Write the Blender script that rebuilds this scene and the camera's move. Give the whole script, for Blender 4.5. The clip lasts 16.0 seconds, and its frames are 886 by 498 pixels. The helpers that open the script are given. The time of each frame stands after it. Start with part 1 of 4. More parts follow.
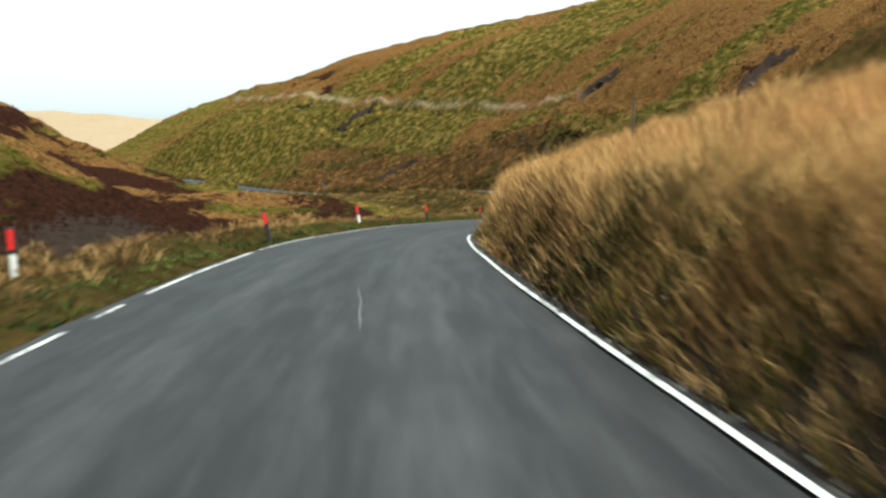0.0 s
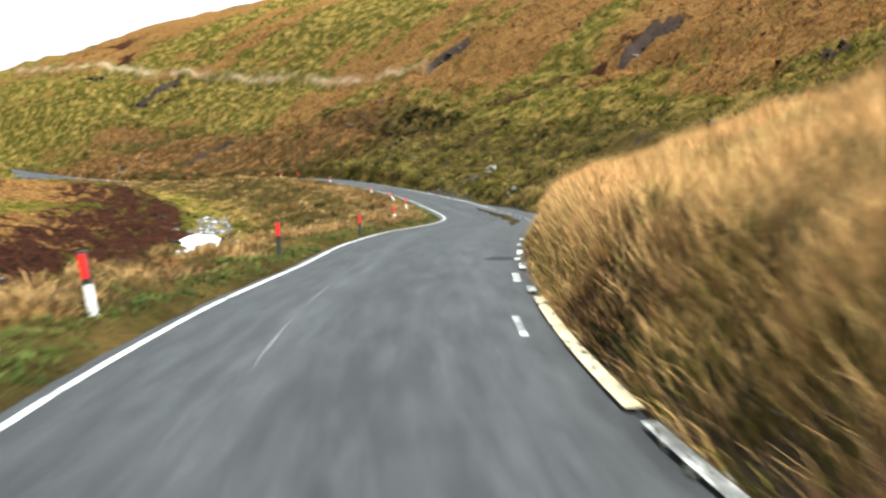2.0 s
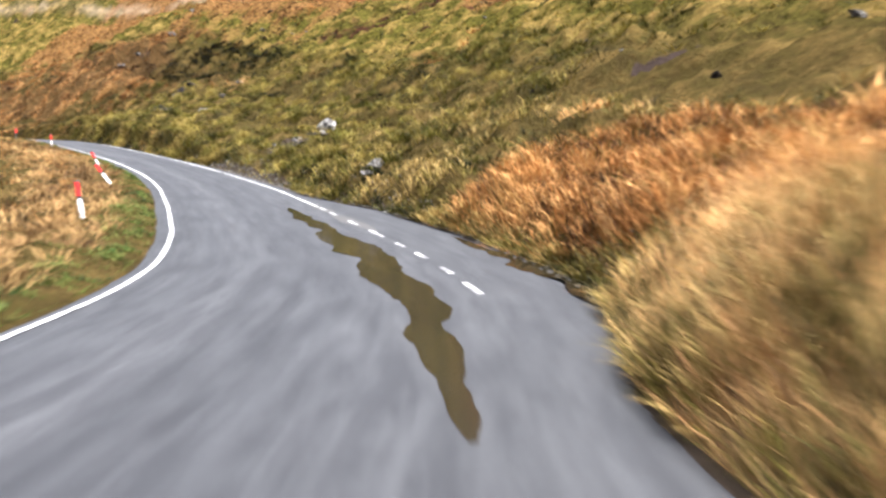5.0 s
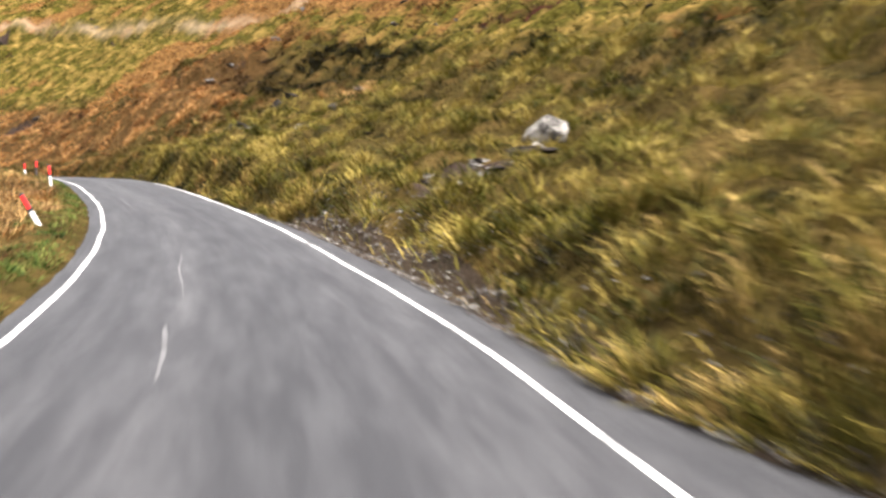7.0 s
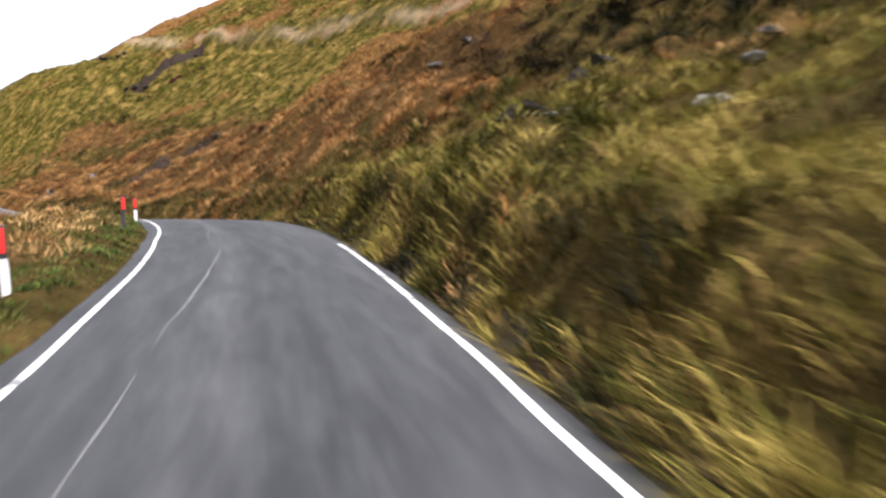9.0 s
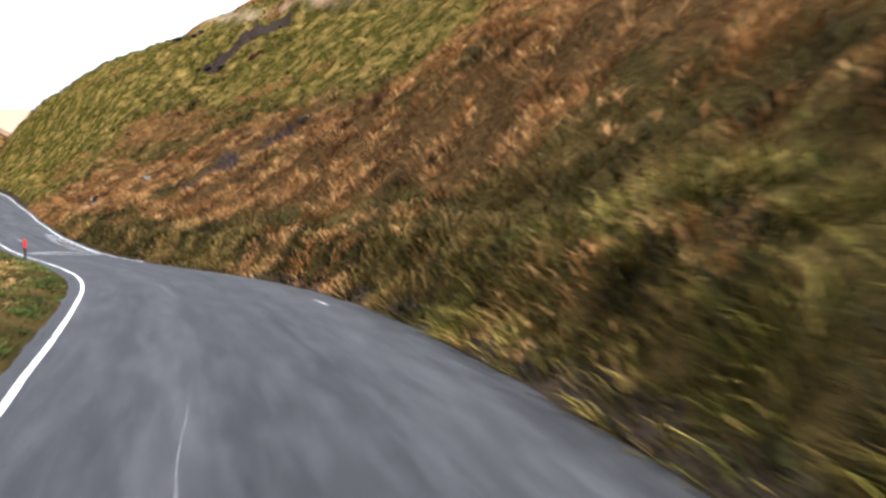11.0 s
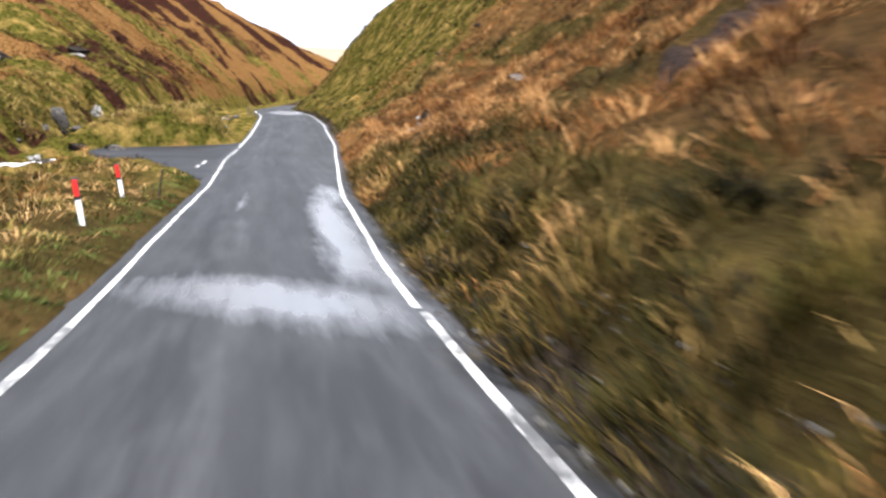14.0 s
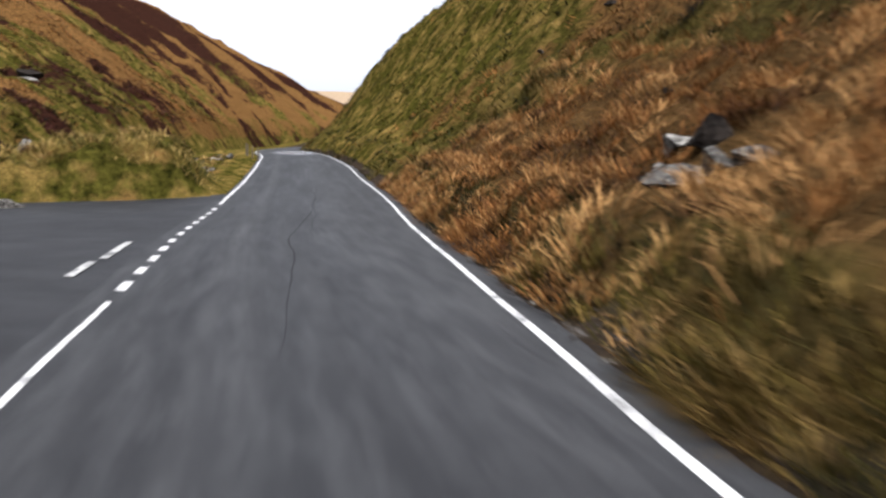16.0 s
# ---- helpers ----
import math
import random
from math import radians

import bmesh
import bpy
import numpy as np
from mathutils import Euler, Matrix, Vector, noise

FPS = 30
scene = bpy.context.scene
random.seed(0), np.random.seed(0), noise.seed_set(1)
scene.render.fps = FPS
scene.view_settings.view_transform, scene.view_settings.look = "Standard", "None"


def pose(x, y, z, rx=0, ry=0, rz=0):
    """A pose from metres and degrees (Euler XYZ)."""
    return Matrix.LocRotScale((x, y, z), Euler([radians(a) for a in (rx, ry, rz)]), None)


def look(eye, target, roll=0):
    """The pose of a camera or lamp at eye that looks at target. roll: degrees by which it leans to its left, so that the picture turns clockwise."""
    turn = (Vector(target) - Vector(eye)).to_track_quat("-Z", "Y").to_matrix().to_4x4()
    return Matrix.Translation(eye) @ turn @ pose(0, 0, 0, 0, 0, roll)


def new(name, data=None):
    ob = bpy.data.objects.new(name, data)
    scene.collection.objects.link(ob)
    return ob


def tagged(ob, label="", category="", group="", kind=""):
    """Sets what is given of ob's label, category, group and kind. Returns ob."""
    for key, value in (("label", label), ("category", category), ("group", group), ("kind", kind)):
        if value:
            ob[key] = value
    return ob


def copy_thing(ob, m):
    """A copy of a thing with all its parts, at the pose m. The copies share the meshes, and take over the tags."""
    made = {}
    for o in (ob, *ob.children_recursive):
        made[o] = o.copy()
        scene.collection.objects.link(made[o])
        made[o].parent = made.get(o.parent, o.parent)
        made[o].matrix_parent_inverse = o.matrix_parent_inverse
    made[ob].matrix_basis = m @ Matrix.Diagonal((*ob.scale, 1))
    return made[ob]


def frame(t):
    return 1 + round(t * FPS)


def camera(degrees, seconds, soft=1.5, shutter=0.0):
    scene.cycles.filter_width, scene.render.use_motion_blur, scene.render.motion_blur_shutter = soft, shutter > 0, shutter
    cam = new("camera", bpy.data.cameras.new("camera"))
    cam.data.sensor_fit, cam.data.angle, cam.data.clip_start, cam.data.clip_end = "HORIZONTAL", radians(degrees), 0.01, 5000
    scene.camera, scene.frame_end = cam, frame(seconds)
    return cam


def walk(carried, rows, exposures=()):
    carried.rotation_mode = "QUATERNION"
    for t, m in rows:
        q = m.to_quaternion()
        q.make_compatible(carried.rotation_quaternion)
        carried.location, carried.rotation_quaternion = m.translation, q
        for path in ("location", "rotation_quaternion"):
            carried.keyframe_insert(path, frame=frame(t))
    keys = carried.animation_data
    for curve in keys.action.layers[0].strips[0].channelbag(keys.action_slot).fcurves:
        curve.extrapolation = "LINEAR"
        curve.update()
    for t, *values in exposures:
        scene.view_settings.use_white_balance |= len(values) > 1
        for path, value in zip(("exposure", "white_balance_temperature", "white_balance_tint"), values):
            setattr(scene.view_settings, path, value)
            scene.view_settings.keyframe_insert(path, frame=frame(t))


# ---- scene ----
# ---------------------------------------------------------------- camera
cam = camera(50.04, 16.0, soft=2.5, shutter=0.5)
# seconds, x, y, z, yaw, pitch, roll
PATH = [
    (0.0, 0.00, 0.00, 1.80, -0.00, -2.56, 0.54),
    (0.5, -0.80, 7.20, 2.08, -1.90, -2.56, 0.73),
    (1.0, -1.37, 14.29, 2.37, -4.43, -2.88, 0.68),
    (1.5, -1.64, 21.14, 2.57, -7.75, -3.22, 0.43),
    (2.0, -1.43, 27.80, 2.69, -11.06, -3.54, 0.45),
    (2.5, -0.74, 34.39, 2.73, -14.27, -3.85, 0.15),
    (3.0, 0.49, 41.03, 2.81, -17.29, -4.23, -0.04),
    (5.5, 10.69, 76.58, 2.68, -20.89, -4.94, -1.10),
    (6.0, 11.92, 83.89, 2.68, -19.03, -4.27, -1.24),
    (6.5, 13.03, 91.22, 2.83, -16.32, -3.48, -1.16),
    (7.0, 13.86, 98.64, 3.05, -13.49, -2.61, -0.86),
    (7.5, 14.24, 106.04, 3.37, -10.51, -1.79, -0.86),
    (8.0, 14.13, 113.65, 3.75, -7.44, -1.42, -0.74),
    (8.5, 13.61, 121.22, 4.15, -4.13, -1.45, -0.64),
    (9.0, 12.71, 128.56, 4.58, -1.29, -1.63, -0.36),
    (11.5, 4.75, 164.22, 6.46, 6.00, -2.53, -0.36),
    (12.0, 2.43, 171.10, 6.46, 8.73, -3.36, -1.37),
    (12.5, -0.15, 177.82, 6.40, 12.16, -4.52, -1.97),
    (13.0, -3.21, 184.11, 6.33, 16.17, -5.68, -1.54),
    (13.5, -6.60, 190.22, 6.18, 20.34, -6.08, -0.61),
    (14.0, -10.40, 196.44, 6.17, 23.67, -5.83, -0.49),
    (14.5, -14.19, 202.28, 6.14, 25.69, -5.00, -0.59),
    (15.0, -18.34, 208.30, 6.10, 26.21, -4.05, -0.91),
    (15.5, -22.64, 214.54, 6.42, 25.33, -3.67, -0.38),
    (16.0, -26.81, 220.76, 6.72, 23.83, -3.20, -0.30),
]
# seconds, stops, kelvin, tint
EXPOSURES = [
    (0.0, 1.7, 6000, -4), (0.5, 1.7, 5950, -4), (1.0, 1.8, 5950, -4), (1.5, 2.3, 5950, -3), (2.0, 2.55, 5950, 1), (2.5, 2.65, 5750, 6), (3.0, 2.9, 5550, 11),
    (5.5, 3.25, 5950, 15), (6.0, 3.35, 6050, 15), (6.5, 3.3, 6300, 15), (7.0, 3.0, 6400, 16), (7.5, 2.9, 6400, 15), (8.0, 2.95, 6200, 15), (8.5, 2.95, 6150, 16), (9.0, 2.35, 6000, 16),
    (11.5, 2.25, 5750, 14), (12.5, 2.1, 5700, 14), (13.0, 2.2, 5700, 13), (14.0, 2.4, 5850, 14), (15.0, 2.15, 5900, 14), (16.0, 1.65, 5900, 14),
]
walk(cam, [(t, pose(x, y, z, 90 + pitch, roll, yaw)) for t, x, y, z, yaw, pitch, roll in PATH], EXPOSURES)

# ---------------------------------------------------------------- light: bright overcast
world = bpy.data.worlds.new("overcast_sky")
scene.world = world
world.use_nodes = True
wn = world.node_tree
sky = wn.nodes.new("ShaderNodeTexSky")
sky.sky_type, sky.sun_disc = "NISHITA", False
sky.sun_elevation, sky.sun_rotation = radians(66), radians(140)
sky.air_density, sky.dust_density, sky.altitude = 1.0, 6.0, 300
cloud = wn.nodes.new("ShaderNodeHueSaturation")
cloud.inputs["Saturation"].default_value = 0.05
wn.links.new(sky.outputs[0], cloud.inputs["Color"])
wn.links.new(cloud.outputs[0], wn.nodes["Background"].inputs["Color"])
wn.nodes["Background"].inputs["Strength"].default_value = 0.11
sun = new("sun", bpy.data.lights.new("sun", "SUN"))
sun.data.energy, sun.data.angle, sun.data.color = 2.6, radians(12), (1.0, 0.95, 0.88)
sun.matrix_world = look((0, 0, 60), (-17.2, 20.5, 0))


# ---------------------------------------------------------------- plan of the road
# y, x of the near-side (left) white line, x of the right white line
EDGES = [
    (-60, 1.2, 8.2), (-30, -1.6, 5.3), (-12, -3.1, 3.7), (0, -3.9, 2.7), (8, -4.3, 1.8), (16, -4.55, 1.1),
    (24, -4.55, 0.7), (30, -4.1, 0.75), (36, -3.3, 1.5), (42, -2.3, 2.7), (50, -0.45, 4.7), (57, 0.9, 6.75),
    (65, 2.9, 9.2), (72, 5.0, 11.6), (78, 7.5, 13.5), (85, 10.0, 15.1), (92, 10.95, 15.85), (100, 11.5, 16.35),
    (108, 11.9, 16.55), (115, 11.85, 16.1), (122, 11.35, 15.55), (130, 10.4, 14.5), (137, 9.25, 13.4), (147, 7.4, 11.65),
]
EDGES += [
    (158, 4.7, 9.5), (166, 2.0, 7.2), (174, -1.2, 4.4), (180, -3.75, 1.9), (186, -6.7, -1.3), (192, -10.15, -5.3),
    (198, -14.0, -9.5), (204, -18.0, -13.5), (210, -22.2, -17.45), (216, -26.2, -21.2), (222, -30.1, -25.05), (230, -35.65, -29.7),
    (240, -42.7, -35.6), (256, -52.9, -45.0), (284, -71.0, -62.6), (306, -85.5, -77.6), (324, -99.0, -91.6), (345, -113, -106),
    (420, -157, -150), (508, -205, -198), (600, -228, -221), (800, -220, -213), (1600, -100, -93),
]
LEVEL = [
    (-400, -18.00), (-60, -2.40), (-12, -0.45), (0, 0.00), (7.2, 0.28), (14.3, 0.57), (21, 0.77), (28, 0.89), (34.4, 0.95), (41, 1.01),
    (58, 1.00), (76.6, 0.86), (84, 0.90), (91, 1.03), (98.6, 1.26), (106, 1.57), (113.6, 1.95), (121, 2.35), (128.5, 2.78),
    (146, 3.78), (158, 4.35), (166, 4.62), (174, 4.65), (184, 4.52), (190, 4.40), (202, 4.30), (208, 4.38), (214.5, 4.62), (221, 4.90),
    (228, 5.20), (240, 5.70), (247, 6.05), (270, 7.70), (291, 9.60), (317, 11.80), (350, 14.10), (420, 18.50), (508, 25.50), (600, 29.50), (800, 37.50), (1100, 67.50), (1350, 106.50), (1600, 115.50),
]
GRID = np.arange(-400, 1600, 0.5)


def smooth_line(points, k, sigma=3.0):
    """A smooth table over GRID through the k-th column of the plan."""
    ys = [p[0] for p in points]
    raw = np.interp(GRID, ys, [p[k] for p in points])
    slope0 = (points[1][k] - points[0][k]) / (points[1][0] - points[0][0])
    raw = np.where(GRID < ys[0], points[0][k] + slope0 * (GRID - ys[0]), raw)
    n = int(sigma * 6)
    kern = np.exp(-0.5 * (np.arange(-n, n + 1) * 0.5 / sigma) ** 2)
    kern /= kern.sum()
    pad = np.concatenate([raw[0] + (raw[1] - raw[0]) * np.arange(-n, 0), raw, raw[-1] + (raw[-1] - raw[-2]) * np.arange(1, n + 1)])
    return np.convolve(pad, kern, "valid")


T_L, T_R, T_Z = smooth_line(EDGES, 1, 2.0), smooth_line(EDGES, 2, 2.0), smooth_line(LEVEL, 1, 3.0)
T_LS, T_RS = smooth_line(EDGES, 1, 22.0), smooth_line(EDGES, 2, 22.0)
T_C = np.cos(np.arctan(np.gradient((T_L + T_R) / 2, 0.5)))
T_CS = np.cos(np.arctan(np.gradient((T_LS + T_RS) / 2, 0.5)))


def at(table, y):
    return np.interp(y, GRID, table)


def piece(y, *pairs):
    return np.interp(y, [p[0] for p in pairs], [p[1] for p in pairs])


def ease(a, b, v):
    k = np.clip((v - a) / (b - a), 0, 1)
    return k * k * (3 - 2 * k)


def lattice(ix, iy, seed):
    h = (ix.astype(np.int64) * 374761393 + iy.astype(np.int64) * 668265263 + seed * 974634777) & 0x7FFFFFFF
    h = ((h ^ (h >> 13)) * 1274126177) & 0x7FFFFFFF
    return ((h ^ (h >> 16)) & 0xFFFF) / 65535.0


def value_noise(x, y, seed=0):
    """Smooth noise from 0 to 1 with cells of one unit."""
    ix, iy = np.floor(x), np.floor(y)
    fx, fy = x - ix, y - iy
    fx, fy = fx * fx * (3 - 2 * fx), fy * fy * (3 - 2 * fy)
    a, b = lattice(ix, iy, seed), lattice(ix + 1, iy, seed)
    c, d = lattice(ix, iy + 1, seed), lattice(ix + 1, iy + 1, seed)
    return (a * (1 - fx) + b * fx) * (1 - fy) + (c * (1 - fx) + d * fx) * fy


def fbm(x, y, octaves=4, seed=0):
    total, amp, norm = 0.0, 1.0, 0.0
    for o in range(octaves):
        total = total + amp * value_noise(x * 2 ** o + 17.3 * o, y * 2 ** o - 9.1 * o, seed + o)
        norm += amp
        amp *= 0.5
    return total / norm


def shoulder(y):
    """Width of the tarmac outside the right line."""
    return piece(y, (60, 0.28), (76, 0.5), (82, 1.9), (92, 2.3), (100, 2.0), (106, 0.7), (114, 0.8), (122, 0.7), (130, 0.4), (170, 0.3), (182, 0.3), (196, 0.35), (214, 0.5), (300, 0.5))


def layby(x, y):
    """1 inside the tarmac pull-in on the near side, 0 outside."""
    d = (at(T_L, y) - x) * at(T_C, y)
    reach = piece(y, (224, 0.0), (226, 0.6), (228, 1.2), (230.4, 2.2), (235, 3.9), (238, 5.2), (241, 6.9), (243.7, 8.8), (248, 10.6), (251, 10.8), (252.5, 8.0), (254, 4.0), (256, 1.5), (258, 0.0))
    return ease(-0.35, 0.15, reach - d)


def stream_offset(y):
    return piece(y, (-60, 16), (0, 15), (60, 16), (104, 17.5), (160, 17), (200, 19), (222, 19.0), (236, 15.2), (246, 13.8), (256, 13.4), (275, 11), (310, 10), (600, 10))


def stream_drop(y):
    return piece(y, (-60, 3.0), (60, 3.0), (96, 3.4), (108, 2.9), (150, 2.9), (200, 2.0), (225, 1.2), (238, 0.8), (247, 0.6), (256, 0.3), (264, 0.0), (300, 0.6), (600, 1.0))


# eroded scars on the hillside and one dark grass hollow: width, depth, places along them
SCARS = [
    (0.9, 1.4, (-14.4, 217.0), (-11.5, 218.0), (-8.5, 217.9), (-6.3, 216.6)),
    (1.3, 2.4, (12.9, 182.4), (16.2, 179.8), (20.9, 182.6), (26.0, 190.5), (31.0, 190.5), (35.2, 190.2)),
    (2.6, 2.6, (45.2, 144.6), (50.6, 147.4), (54.9, 146.0)),
    (0.8, 0.8, (13.0, 148.2), (14.2, 150.5)),
    (0.9, 1.2, (15.4, 156.6), (17.3, 158.9), (18.3, 160.0)),
    (1.4, 1.6, (-31.5, 270.6), (-27.8, 267.8), (-23.5, 269.5), (-19.6, 271.0)),
    (2.0, 1.2, (-47.7, 305.0), (-39.5, 301.6)),
    (0.9, 1.0, (37.9, 89.4), (37.1, 84.9)),
    # hollow below tussocks, its shade put in with the scars' dark colour
    (0.4, 0.7, (29.2, 101.4), (30.3, 99.0)),
    (0.8, 0.9, (-0.9, 243.2), (1.2, 240.0)),
]


def scarred(x, y):
    """Depth of erosion at a place, and how bare it is: a broken face below the uphill edge, easing out downhill."""
    deep, bare = x * 0.0, x * 0.0
    near = (x > -55) & (x < 55) & (y > 80) & (y < 310)
    xs, ys = x[near], y[near]
    d_all, b_all = xs * 0.0, xs * 0.0
    wob = 1.0 * (fbm(xs / 2.4, ys / 2.4, 3, 71) - 0.5)
    gaps = 0.45 + 0.6 * ease(0.36, 0.52, fbm(xs / 5.0, ys / 5.0, 2, 72))
    for width, depth, *places in SCARS:
        gap, side = np.full(xs.shape, 1e9), np.ones(xs.shape)
        for (ax, ay), (bx, by) in zip(places[:-1], places[1:]):
            k = np.clip(((xs - ax) * (bx - ax) + (ys - ay) * (by - ay)) / ((bx - ax) ** 2 + (by - ay) ** 2), 0, 1)
            qx, qy = xs - ax - k * (bx - ax), ys - ay - k * (by - ay)
            g = np.hypot(qx, qy)
            side = np.where(g < gap, np.where(0.85 * qx + 0.5 * qy > 0, 1.0, -1.0), side)
            gap = np.minimum(gap, g)
        off = gap * side + wob * width
        up = ease(-0.35, 0.85, off)
        f = (1 - up) * 0.4 * np.exp(-(off / (1.6 * width)) ** 2) - up * 0.6 * np.exp(-(off / (3.0 * width)) ** 2)
        d_all = np.where(np.abs(f) > np.abs(d_all) / depth, depth * f, d_all)
        b_all = np.maximum(b_all, np.where(off > 0, np.exp(-(off / (0.22 + 0.22 * width)) ** 4), np.exp(-(off / (0.22 + 0.2 * width)) ** 4)))
    deep[near], bare[near] = d_all * gaps, b_all * gaps
    return deep, bare


def tussock(x, y):
    """Rounded lumps of grass about a metre across, with narrow hollows between."""
    wx, wy = x + 0.5 * value_noise(x / 1.7, y / 1.7, 51), y + 0.5 * value_noise(x / 1.7, y / 1.7, 52)
    a = 1 - np.abs(2 * value_noise(wx / 1.25, wy / 1.75, 9) - 1)
    b = 1 - np.abs(2 * value_noise(wx / 0.62, wy / 0.8, 10) - 1)
    return np.sqrt(np.clip(1 - (0.65 * a + 0.35 * b), 0, 1))


def gully(x, y):
    """1 in the middle of the narrow runnels that come down the hillside, 0 between them."""
    lane = y / 15 + 1.5 * value_noise(x / 20, y / 20, 3) + x / 40
    return np.clip((0.10 - np.abs(value_noise(lane, x / 70, 77) - 0.5)) / 0.10, 0, 1)


def height(x, y, rough=True):
    """The lie of the land."""
    z = at(T_Z, y)
    c, cs = at(T_C, y), at(T_CS, y)
    dr, dl = (x - at(T_R, y)) * c, (at(T_L, y) - x) * c
    drs, dls = (x - at(T_RS, y)) * cs, (at(T_LS, y) - x) * cs
    # right: shoulder, cut bank, hillside
    far = ease(8, 45, dr)
    d = np.maximum(dr * (1 - far) + drs * far, 0)
    sh = shoulder(y) + 0.08
    bank = piece(y, (-60, 1.5), (-5, 1.3), (20, 1.3), (60, 1.25), (74, 1.0), (84, 0.9), (104, 0.75), (112, 0.45), (126, 0.6), (140, 1.2), (150, 1.6), (165, 1.0), (200, 0.8), (230, 0.6), (300, 0.8))
    wide = piece(y, (0, 0.8), (70, 1.0), (110, 1.6), (140, 1.0), (220, 1.0), (300, 1.4))
    lie = piece(y, (-60, 0.8), (60, 0.8), (120, 0.9), (138, 0.72), (152, 0.72), (175, 0.95), (200, 1.05), (260, 1.04), (350, 0.97), (480, 0.82), (560, 0.76), (700, 0.5), (1200, 0.2))
    hill = piece(np.maximum(d - sh - 0.5, 0), (0, 0), (4, 1.5), (9, 3.9), (18, 9.8), (28, 18), (43, 29.5), (58, 38), (78, 46), (108, 52), (160, 57), (400, 62))
    right = bank * ease(0, 1, (d - sh) / wide) + lie * hill
    right = right - 0.30 * np.exp(-((d - sh - 0.55) / 0.32) ** 2) * ease(124, 134, y) * (1 - ease(225, 245, y))
    right = right + 3.4 * np.exp(-((y - 187) / 19) ** 2) * ease(3, 10, d) * (1 - ease(18, 34, d)) + 1.2 * np.exp(-((y - 268) / 18) ** 2) * ease(3, 9, d)
    right = right + 8.5 * np.exp(-((y - 325) / 55) ** 4) * ease(1.5, 16, d) * (1 - 0.8 * ease(20, 46, d))
    # a terrace across the hillside
    step = 20 + 0.055 * (y - 223)
    right = right - 1.7 * np.exp(-((right - step) / 1.5) ** 2) * ease(60, 140, y)
    # left: verge, fall to the stream, far bank and hill
    far = ease(20, 60, dl)
    e = np.maximum(dl * (1 - far) + dls * far, 0)
    so, sd = stream_offset(y), stream_drop(y)
    verge = piece(y, (0, 1.7), (200, 1.8), (222, 3.0), (300, 2.0))
    fall = -sd * ease(verge, so - 1.5, e) - 0.45 * np.exp(-((e - so) / 1.7) ** 2)
    a, b = 0.78 * (x + 60.0) + 0.63 * (y - 256.8), -0.63 * (x + 60.0) + 0.78 * (y - 256.8)
    mound = 2.6 * np.exp(-(a / 8.5) ** 4) * np.exp(-(b / 4.6) ** 4) * ease(0.8, 3.2, e)
    knoll = 7.0 * np.exp(-(((x + 37) / 13.0) ** 2 + ((y - 73) / 17) ** 2))
    rise = np.maximum(e - so - 1.8, 0)
    tilt = piece(y, (-60, 0.14), (60, 0.12), (100, 0.06), (160, 0.06), (205, 0.2), (260, 0.44), (300, 0.75), (380, 1.05), (520, 1.25), (600, 0.95), (680, 0.45), (800, 0.2), (1600, 0.05))
    scarp = piece(y, (-60, 1.4), (60, 1.2), (100, 0.7), (160, 0.8), (200, 2.0), (240, 3.2), (300, 2.0))
    top = 92.0
    left = fall + mound + knoll * ease(10, 15, e) + scarp * ease(0, 5, rise) + top * (1 - np.exp(-tilt * rise / top)) + 0.0016 * np.minimum(rise, 60) ** 2 * piece(y, (60, 1.0), (100, 0.25), (190, 0.4), (260, 0.0))
    flat = layby(x, y)
    left = left * (1 - flat)
    lay = np.where(dr > 0, right, np.where(dl > 0, left, 0.0))
    onroad = np.where(dr > 0, ease(sh - 0.1, sh + 0.3, dr), np.where(dl > 0, ease(0.35, 0.8, dl) * (1 - flat), 0.0))
    z = z + lay
    if rough:
        off = np.where(dr > 0, dr, dl)
        k = onroad * piece(off, (0, 0.25), (2, 0.6), (6, 1.0), (60, 1.2), (300, 4))
        z = z + k * (0.50 * (fbm(x / 2.1, y / 2.1, 3, 5) - 0.5) + 1.3 * (tussock(x, y) - 0.5))
        z = z + onroad * ease(6, 30, off) * 2.6 * (fbm(x / 16, y / 16, 3, 21) - 0.5)
        z = z + onroad * ease(30, 120, off) * 8 * (fbm(x / 85, y / 85, 4, 31) - 0.5)
        z = z + onroad * ease(3, 12, off) * 0.9 * (fbm(y / 26, off / 3.2, 3, 44) - 0.5)
        past = dl - stream_offset(y)
        z = z + ease(6, 40, past) * piece(y, (180, 0.3), (300, 1.0)) * 8.0 * (fbm((dl + y) / 12, (y - dl) / 80, 3, 46) - 0.5)
        z = z - scarred(x, y)[0]
        # erosion runnels down the slope
        k2 = ease(14, 40, off) * onroad
        z = z - k2 * 1.9 * gully(x, y)
    return z - 0.13 * (1 - onroad)


# ---------------------------------------------------------------- materials
def material(name):
    m = bpy.data.materials.new(name)
    m.use_nodes = True
    return m, m.node_tree.nodes, m.node_tree.links, m.node_tree.nodes["Principled BSDF"]


def node(nodes, kind, **values):
    n = nodes.new(kind)
    for k, v in values.items():
        n.inputs[k].default_value = v
    return n


def noise_tex(nodes, links, coords, scale, detail=4.0, rough=0.55, stretch=None):
    n = node(nodes, "ShaderNodeTexNoise", Scale=scale, Detail=detail, Roughness=rough)
    if stretch:
        mp = node(nodes, "ShaderNodeMapping", Scale=stretch)
        links.new(coords, mp.inputs["Vector"])
        links.new(mp.outputs[0], n.inputs["Vector"])
    else:
        links.new(coords, n.inputs["Vector"])
    return n.outputs["Fac"]


